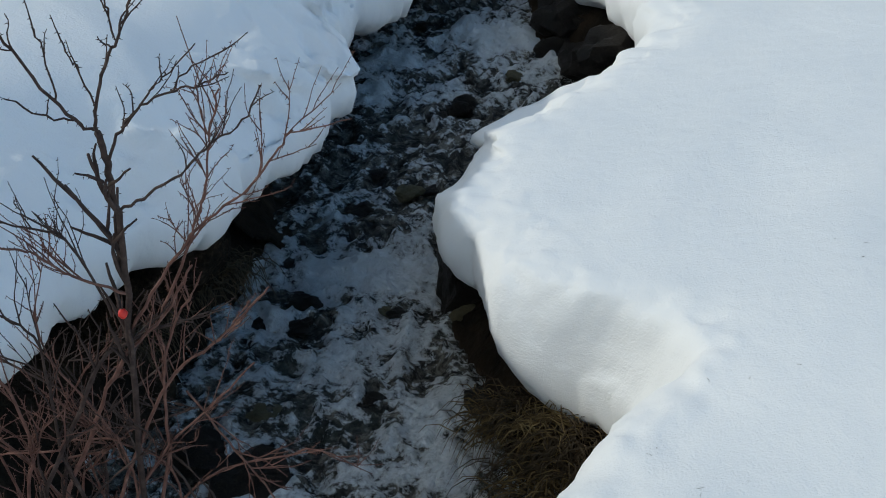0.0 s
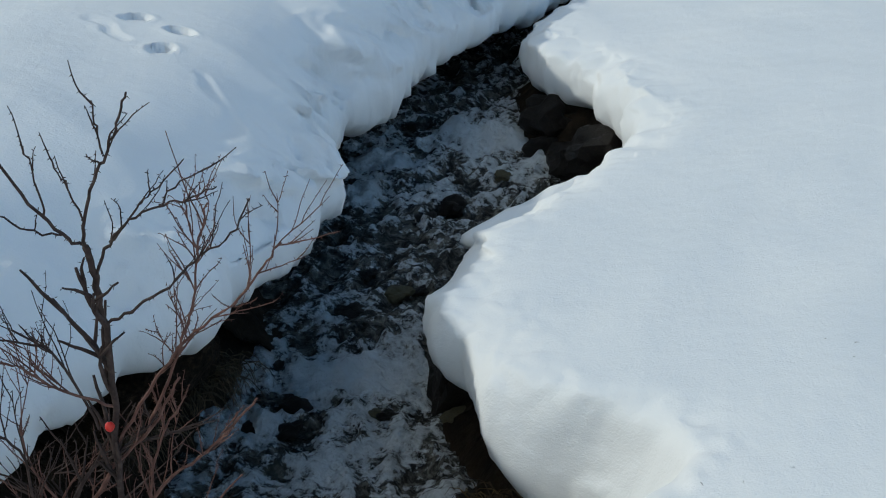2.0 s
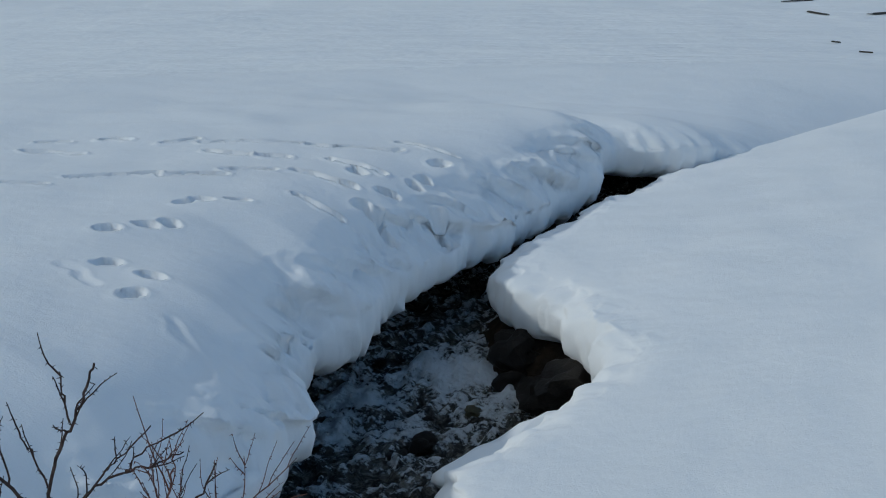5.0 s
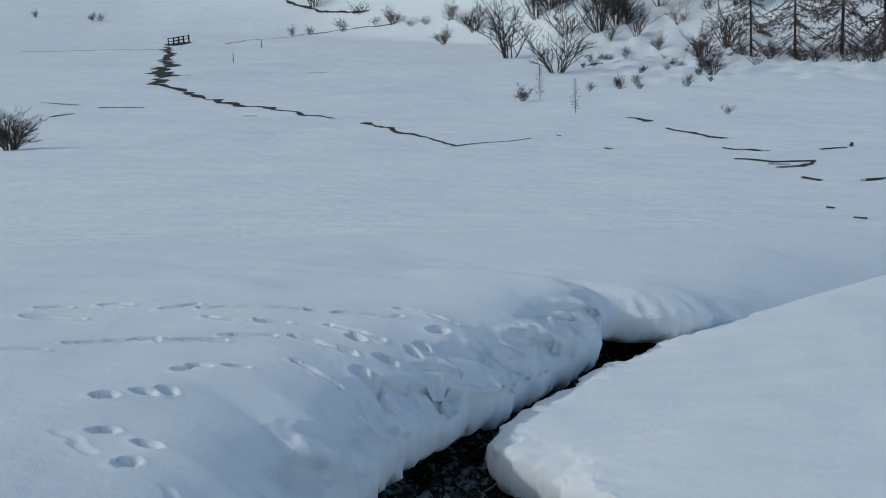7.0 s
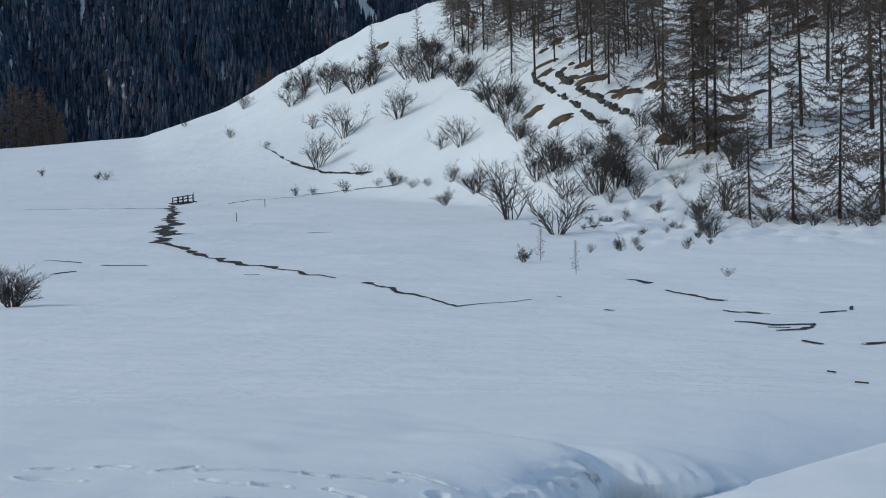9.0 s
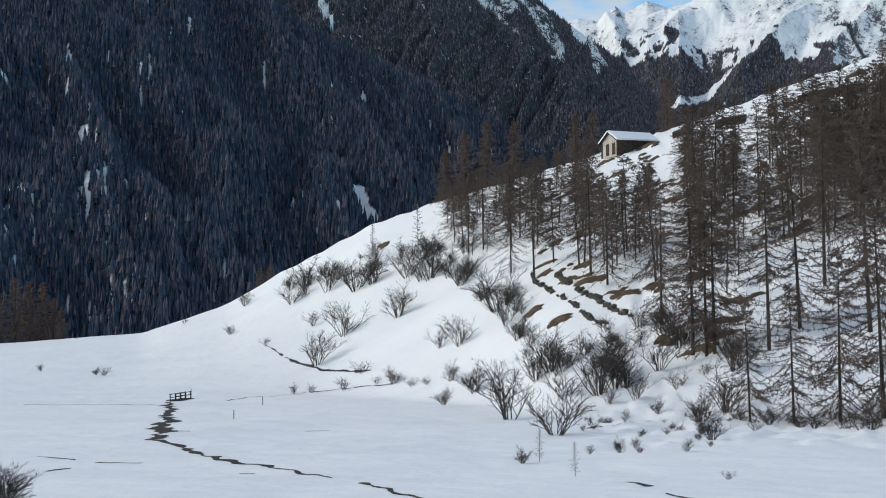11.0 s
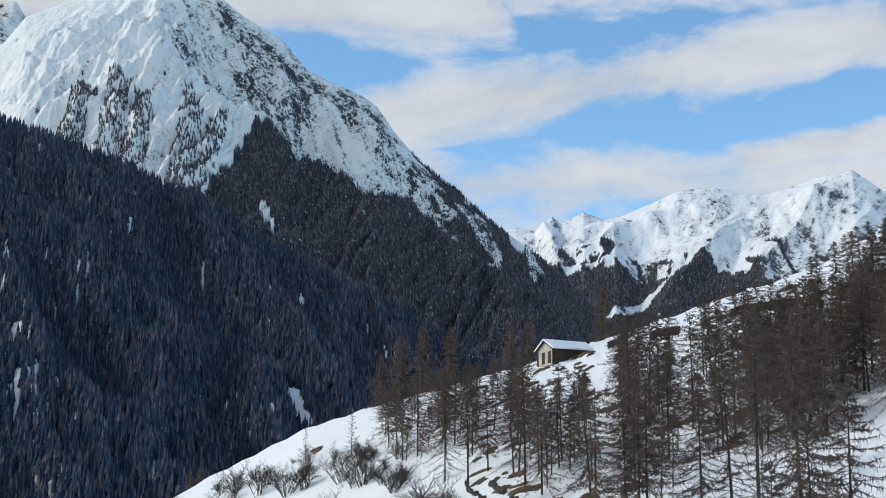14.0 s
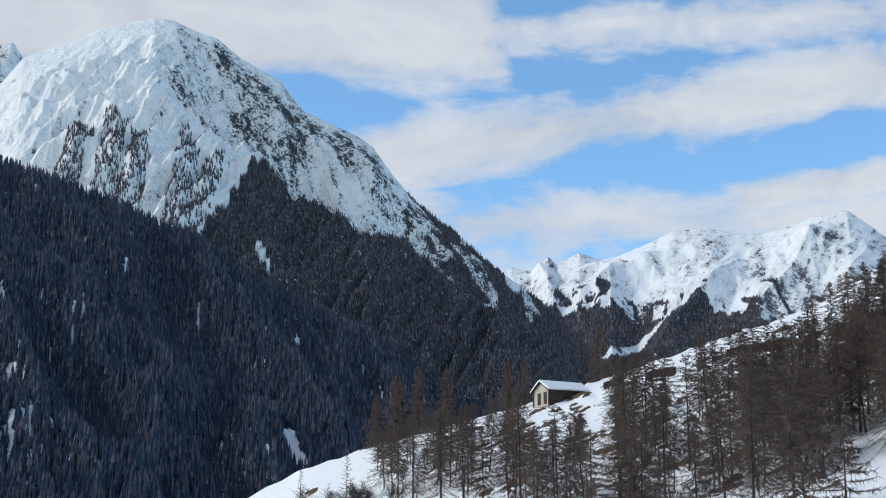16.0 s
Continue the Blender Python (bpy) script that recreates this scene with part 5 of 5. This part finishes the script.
def grass_tuft(x, y, z, n, length, spread, hang, material, label, seed, wide=0.0022):
    random.seed(seed)
    s = Soup()
    for _ in range(n):
        b = Vector((random.gauss(0, spread), random.gauss(0, spread), random.uniform(-0.02, 0.03)))
        a = random.uniform(0, 6.28)
        d = Vector((math.cos(a) * 0.6 + hang[0], math.sin(a) * 0.6 + hang[1], random.uniform(0.1, 0.8) + hang[2]))
        ln = length * random.uniform(0.5, 1.2)
        p1 = b + d * ln * 0.4
        p2 = p1 + Vector((d.x, d.y, d.z - 0.7)) * ln * 0.35
        p3 = p2 + Vector((d.x * 0.7, d.y * 0.7, d.z - 1.4)) * ln * 0.3
        s.tube([b, p1, p2, p3], [wide, wide * 0.9, wide * 0.6, wide * 0.2], 3, False)
    ob = tagged(new("grass_tuft", s.mesh("grass_tuft", material)), label, "grass", kind="stuff")
    ob.location = (x, y, z)


turf = tagged(new("turf", stone_mesh(41, 1.0, EARTH, 1.0, 3, 0.5)), "dark clod of turf hanging under the snow edge", "turf")
turf.matrix_basis = Matrix.Translation((-1.2, 3.2, 1.06)) @ Matrix.Diagonal((0.13, 0.22, 0.11, 1))
for i, (x, y, z) in enumerate(((-1.2, 3.2, 1.0), (-1.13, 3.24, 0.98), (-1.22, 3.1, 0.98), (-1.1, 3.3, 0.98), (-1.26, 3.0, 0.95))):
    grass_tuft(x, y, z, 120, 0.10, 0.04, (0.35, -0.3, -0.25), DARK_GRASS, "withered brown grass hanging from the bank", 80 + i)
for i, (x, y, z) in enumerate(((-0.31, 2.95, 0.78), (-0.22, 2.88, 0.8), (-0.16, 2.8, 0.8), (-0.2, 2.68, 0.76), (-0.25, 2.6, 0.74), (-0.34, 2.98, 0.74), (-0.17, 2.72, 0.78), (-0.24, 2.5, 0.76), (-0.26, 2.8, 0.74))):
    grass_tuft(x, y, z, 190, 0.11, 0.045, (-0.35, -0.25, -0.1), DRY_GRASS if i % 2 else DARK_GRASS, "golden withered grass on the earth bank", 90 + i, 0.0018)
put_stone(-0.03, 5.05, 0.1, (0.14, 0.12, 0.12), 15, WET_STONE, "dark angular rock under the snow edge", 0.8, 30, 15)
put_stone(0.02, 4.86, 0.04, (0.10, 0.12, 0.09), 16, WET_STONE, "dark angular rock under the snow edge", 0.8, 70, 8)
put_stone(-0.24, 5.32, 0.0, (0.09, 0.07, 0.06), 17, WET_STONE, "dark wet rock at the water's edge", 0.8, 10)


def build_ice_shelf():
    """A thin tongue of icy snow that juts out low over the water."""
    ring = [(-0.5, 4.13), (-0.46, 4.09), (-0.38, 4.08), (-0.25, 4.12), (-0.1, 4.3), (0.0, 4.6), (-0.1, 4.62), (-0.22, 4.5), (-0.33, 4.34), (-0.44, 4.2)]
    R = resample(ring + ring[:1], 61)[:-1]
    c = R.mean(axis=0)
    rows = []
    for k, dz in ((0.0, -0.06), (0.6, -0.06), (0.92, -0.045), (1.0, -0.02), (0.97, 0.005), (0.85, 0.02), (0.5, 0.03), (0.0, 0.035)):
        q = c + (R - c) * k
        rows.append(np.stack([q[:, 0], q[:, 1], 0.97 + dz + lumps(q[:, 0], q[:, 1], 9.0, 0.012, 2.0)], 1))
    return structure("snow_ledge", grid_mesh("snow_ledge", np.stack(rows), wrap=True), SNOW, "thin icy ledge of snow over the water", "snow bank")


build_ice_shelf()


def build_litter():
    """Bits of twig and bark melted out on the near snow."""
    random.seed(77)
    s = Soup()
    for _ in range(110):
        x, y = random.uniform(-0.05, 1.15), random.uniform(1.9, 3.1)
        if random.random() > 1.4 - 0.45 * (y - 1.9) or x < 0.55 * (y - 2.4):
            continue
        z = float(top_right(x, y)) + 0.002
        a, ln = random.uniform(0, 6.28), random.uniform(0.002, 0.008)
        d = Vector((math.cos(a), math.sin(a), random.uniform(-0.1, 0.3))) * ln
        s.tube([Vector((x, y, z)) - d, Vector((x, y, z + 0.002)), Vector((x, y, z)) + d], [0.0005, 0.0006, 0.0004], 3)
    ob = new("twig_litter", s.mesh("twig_litter", DARK_GRASS))
    return tagged(ob, "tiny dark twig litter on the melting snow", "litter", kind="stuff")


build_litter()

# the wild rose
ROSE_OLD = simple("old_rose_bark", [(0.3, (0.028, 0.018, 0.015)), (0.6, (0.065, 0.042, 0.036)), (0.8, (0.12, 0.09, 0.075))], 60.0, 0.8, 0.4, 0.001)
ROSE_YOUNG = simple("young_rose_bark", [(0.3, (0.085, 0.038, 0.03)), (0.6, (0.17, 0.085, 0.065)), (0.8, (0.27, 0.17, 0.13))], 50.0, 0.7, 0.3, 0.001)
HIP = simple("rose_hip", [(0.3, (0.5, 0.025, 0.02)), (0.7, (0.68, 0.06, 0.045))], 90.0, 0.3, 0.2, 0.0005)
rose = thing("rose_bush", "thorny leafless wild rose bush with one red hip beside the brook", "bush", at=Matrix.Translation((-0.88, 1.84, 0.8)))
ROOT = Vector((-0.88, 1.84, 0.8))
random.seed(90)


def cane_points(pts, per=5):
    """A smooth wandering line through a few points."""
    P = [Vector(p) for p in pts]
    out = []
    for i in range(len(P) - 1):
        p0, p1, p2, p3 = P[max(i - 1, 0)], P[i], P[i + 1], P[min(i + 2, len(P) - 1)]
        for k in range(per):
            t = k / per
            q = 0.5 * ((2 * p1) + (p2 - p0) * t + (2 * p0 - 5 * p1 + 4 * p2 - p3) * t * t + (3 * p1 - p0 - 3 * p2 + p3) * t ** 3)
            out.append(q + Vector([random.uniform(-1, 1) for _ in range(3)]) * 0.0022)
    return out + [P[-1]]


def thorns(s, line, r, every):
    for i in range(1, len(line) - 1):
        for _ in range(every):
            d = (line[i + 1] - line[i]).normalized()
            side = d.orthogonal().normalized()
            side.rotate(Matrix.Rotation(random.uniform(0, 6.28), 3, d))
            p = line[i].lerp(line[i + 1], random.random()) + side * r * 0.7
            s.spike(p, p + side * random.uniform(0.0022, 0.0045) - d * 0.0012, 0.0008)


def twig(s, p, d, length, r, level):
    line = [p]
    n = 6
    for i in range(n):
        d = (d + Vector((random.gauss(0, 0.11), random.gauss(0, 0.11), random.gauss(0.04, 0.11)))).normalized()
        line.append(line[-1] + d * length / n)
    s.tube(line, [r * (1 - 0.55 * i / n) for i in range(n + 1)], 4)
    thorns(s, line, r, 1)
    if level > 0:
        for _ in range(random.choice((1, 2, 3))):
            i = random.randrange(1, n)
            side = Vector((random.uniform(-1, 1), random.uniform(-0.6, 0.6), random.uniform(-0.1, 0.9)))
            twig(s, line[i], (d + side).normalized(), length * random.uniform(0.35, 0.7), r * 0.72, level - 1)


def cane(name, material, pts, r0, r1, shoots, size=0.12, level=1):
    s = Soup()
    r0, r1 = r0 * 0.7, r1 * 0.75
    line = cane_points(pts)
    n = len(line)
    s.tube(line, [r0 + (r1 - r0) * i / (n - 1) for i in range(n)], 6)
    thorns(s, line, r0, 1)
    for _ in range(shoots):
        i = random.randrange(n // 5, n - 1)
        d = (line[i + 1] - line[i]).normalized()
        side = Vector((random.uniform(-1, 1), random.uniform(-0.6, 0.6), random.uniform(-0.2, 1.0)))
        twig(s, line[i], (d * 0.9 + side * 0.75).normalized(), size * random.uniform(0.5, 1.2), max(r1, 0.0011), level)
    me = s.mesh(name, material, True)
    me.transform(Matrix.Translation(-ROOT))
    part(name, me, rose)


cane("stem", ROSE_OLD, [(-0.86, 1.82, 0.85), (-0.845, 1.78, 1.2), (-0.836, 1.752, 1.404), (-0.813, 1.729, 1.642), (-0.791, 1.695, 1.824), (-0.769, 1.659, 1.954), (-0.754, 1.622, 2.058), (-0.743, 1.584, 2.149), (-0.739, 1.557, 2.202)], 0.008, 0.0058, 10)
cane("branch", ROSE_OLD, [(-0.739, 1.557, 2.202), (-0.729, 1.535, 2.244), (-0.7, 1.504, 2.305), (-0.675, 1.482, 2.347), (-0.646, 1.453, 2.395), (-0.624, 1.424, 2.438)], 0.0034, 0.0016, 4, 0.09, 0)
cane("branch", ROSE_OLD, [(-0.739, 1.557, 2.202), (-0.758, 1.54, 2.224), (-0.775, 1.491, 2.297), (-0.783, 1.442, 2.365), (-0.784, 1.406, 2.412)], 0.0034, 0.0016, 3, 0.08, 0)
cane("branch", ROSE_OLD, [(-0.743, 1.584, 2.149), (-0.712, 1.562, 2.204), (-0.688, 1.55, 2.234), (-0.645, 1.546, 2.258), (-0.611, 1.546, 2.268), (-0.574, 1.542, 2.285)], 0.0032, 0.0011, 5, 0.06, 0)
cane("branch", ROSE_OLD, [(-0.645, 1.546, 2.258), (-0.619, 1.533, 2.287), (-0.568, 1.519, 2.323)], 0.0019, 0.0010, 2, 0.05, 0)
cane("branch", ROSE_OLD, [(-0.712, 1.562, 2.204), (-0.668, 1.542, 2.256), (-0.645, 1.532, 2.281), (-0.598, 1.508, 2.332)], 0.0021, 0.0010, 2, 0.05, 0)
cane("branch", ROSE_OLD, [(-0.675, 1.482, 2.347), (-0.669, 1.452, 2.389), (-0.66, 1.423, 2.43)], 0.0019, 0.0011, 2, 0.05, 0)
cane("branch", ROSE_OLD, [(-0.758, 1.54, 2.224), (-0.79, 1.523, 2.238), (-0.818, 1.494, 2.274), (-0.836, 1.48, 2.287)], 0.0021, 0.0010, 2, 0.06, 0)
cane("branch", ROSE_OLD, [(-0.729, 1.535, 2.244), (-0.728, 1.501, 2.3), (-0.73, 1.477, 2.336)], 0.0019, 0.0010, 2, 0.05, 0)
cane("branch", ROSE_OLD, [(-0.766, 1.519, 2.257), (-0.752, 1.475, 2.33), (-0.749, 1.445, 2.373)], 0.0019, 0.0010, 2, 0.05, 0)
cane("branch", ROSE_OLD, [(-0.748, 1.621, 2.066), (-0.709, 1.619, 2.089), (-0.656, 1.612, 2.128), (-0.62, 1.599, 2.169), (-0.575, 1.589, 2.204), (-0.544, 1.562, 2.261)], 0.0032, 0.0013, 6, 0.07, 0)
cane("branch", ROSE_YOUNG, [(-0.743, 1.695, 1.862), (-0.699, 1.674, 1.956), (-0.662, 1.651, 2.037), (-0.638, 1.626, 2.106), (-0.617, 1.592, 2.184), (-0.59, 1.555, 2.259)], 0.0034, 0.0014, 16, 0.1)
cane("branch", ROSE_YOUNG, [(-0.783, 1.69, 1.845), (-0.713, 1.67, 1.957), (-0.664, 1.657, 2.021), (-0.598, 1.644, 2.082), (-0.55, 1.624, 2.143), (-0.522, 1.608, 2.184)], 0.0036, 0.0014, 16, 0.1)
cane("stem", ROSE_YOUNG, [(-0.9, 1.82, 0.85), (-0.89, 1.77, 1.2), (-0.879, 1.739, 1.436), (-0.813, 1.733, 1.618), (-0.744, 1.723, 1.749), (-0.673, 1.723, 1.808), (-0.626, 1.716, 1.865), (-0.594, 1.71, 1.903)], 0.0058, 0.0018, 11, 0.09)
cane("stem", ROSE_YOUNG, [(-0.86, 1.84, 0.9), (-0.85, 1.78, 1.3), (-0.844, 1.744, 1.479), (-0.776, 1.744, 1.601), (-0.709, 1.747, 1.669), (-0.634, 1.743, 1.756)], 0.005, 0.0016, 9, 0.09)
cane("branch", ROSE_YOUNG, [(-0.779, 1.671, 1.912), (-0.834, 1.644, 1.953), (-0.869, 1.616, 2.002), (-0.904, 1.6, 2.019), (-0.95, 1.587, 2.034)], 0.0029, 0.0016, 12, 0.09)
cane("branch", ROSE_OLD, [(-0.803, 1.678, 1.871), (-0.825, 1.623, 2.016), (-0.869, 1.597, 2.05), (-0.92, 1.595, 2.06)], 0.0029, 0.0013, 12, 0.1)
cane("stem", ROSE_YOUNG, [(-0.96, 1.82, 0.85), (-0.951, 1.722, 1.425), (-0.882, 1.715, 1.63), (-0.811, 1.701, 1.781), (-0.739, 1.696, 1.862), (-0.685, 1.677, 1.954)], 0.0066, 0.002, 13, 0.1)
cane("stem", ROSE_OLD, [(-1.0, 1.82, 0.85), (-0.983, 1.713, 1.432), (-0.901, 1.705, 1.657), (-0.836, 1.694, 1.785), (-0.787, 1.695, 1.823)], 0.0066, 0.003, 13, 0.1)
cane("stem", ROSE_YOUNG, [(-0.99, 1.82, 0.9), (-0.994, 1.707, 1.459), (-0.962, 1.695, 1.621), (-0.965, 1.67, 1.74), (-0.99, 1.647, 1.813), (-1.03, 1.62, 1.95)], 0.005, 0.0018, 13, 0.1)
cane("stem", ROSE_YOUNG, [(-0.83, 1.84, 0.85), (-0.813, 1.757, 1.4), (-0.778, 1.746, 1.589), (-0.765, 1.726, 1.717), (-0.74, 1.708, 1.817), (-0.695, 1.693, 1.901)], 0.0055, 0.0018, 13, 0.1)
cane("stem", ROSE_OLD, [(-0.91, 1.84, 0.85), (-0.903, 1.735, 1.416), (-0.925, 1.706, 1.614), (-0.913, 1.685, 1.741), (-0.911, 1.659, 1.844), (-0.94, 1.635, 1.895)], 0.0055, 0.0018, 14, 0.1)
cane("branch", ROSE_YOUNG, [(-0.735, 1.733, 1.713), (-0.694, 1.761, 1.602), (-0.648, 1.782, 1.501), (-0.627, 1.789, 1.45)], 0.0024, 0.0018, 6, 0.08)
for i in range(20):       # low tangled shoots
    b = Vector((-0.9 + random.uniform(-0.14, 0.12), 1.8, 1.1))
    a = Vector((b.x + random.uniform(-0.12, 0.12), 1.75 + random.uniform(-0.04, 0.06), random.uniform(1.45, 1.6)))
    c = a + Vector((random.uniform(-0.2, 0.22), random.uniform(-0.08, 0.08), random.uniform(0.06, 0.24)))
    cane("shoot", ROSE_YOUNG if i % 3 else ROSE_OLD, [b, a, c, c + Vector((random.uniform(-0.1, 0.1), 0, random.uniform(-0.04, 0.1)))], 0.0036, 0.0015, 8, 0.09)


def build_hip():
    bm = bmesh.new()
    bmesh.ops.create_uvsphere(bm, u_segments=16, v_segments=12, radius=1.0)
    for v in bm.verts:
        k = 1 - 0.22 * max(0.0, -v.co.z) + 0.05 * math.sin(5 * math.atan2(v.co.y, v.co.x)) * (1 - abs(v.co.z))
        v.co = Vector((v.co.x * k * 0.0066, v.co.y * k * 0.0066, v.co.z * 0.0078))
    me = bpy.data.meshes.new("hip")
    bm.to_mesh(me)
    bm.free()
    me.materials.append(HIP)
    me.polygons.foreach_set("use_smooth", [True] * len(me.polygons))
    hip = part("hip", me, rose, "shrivelled bright red rose hip")
    hip.matrix_basis = Matrix.Translation(Vector((-0.785, 1.667, 1.882)) - ROOT)
    s = Soup()
    s.tube([Vector((0, 0, 0.0075)), Vector((0.001, 0.004, 0.016)), Vector((-0.002, 0.012, 0.03))], [0.0012, 0.0009, 0.0009], 5)
    for k in range(5):
        a = k * 1.257
        s.spike(Vector((0, 0, -0.0075)), Vector((math.cos(a) * 0.004, math.sin(a) * 0.004, -0.012)), 0.0008)
    part("stalk", s.mesh("stalk", ROSE_OLD), hip)


build_hip()
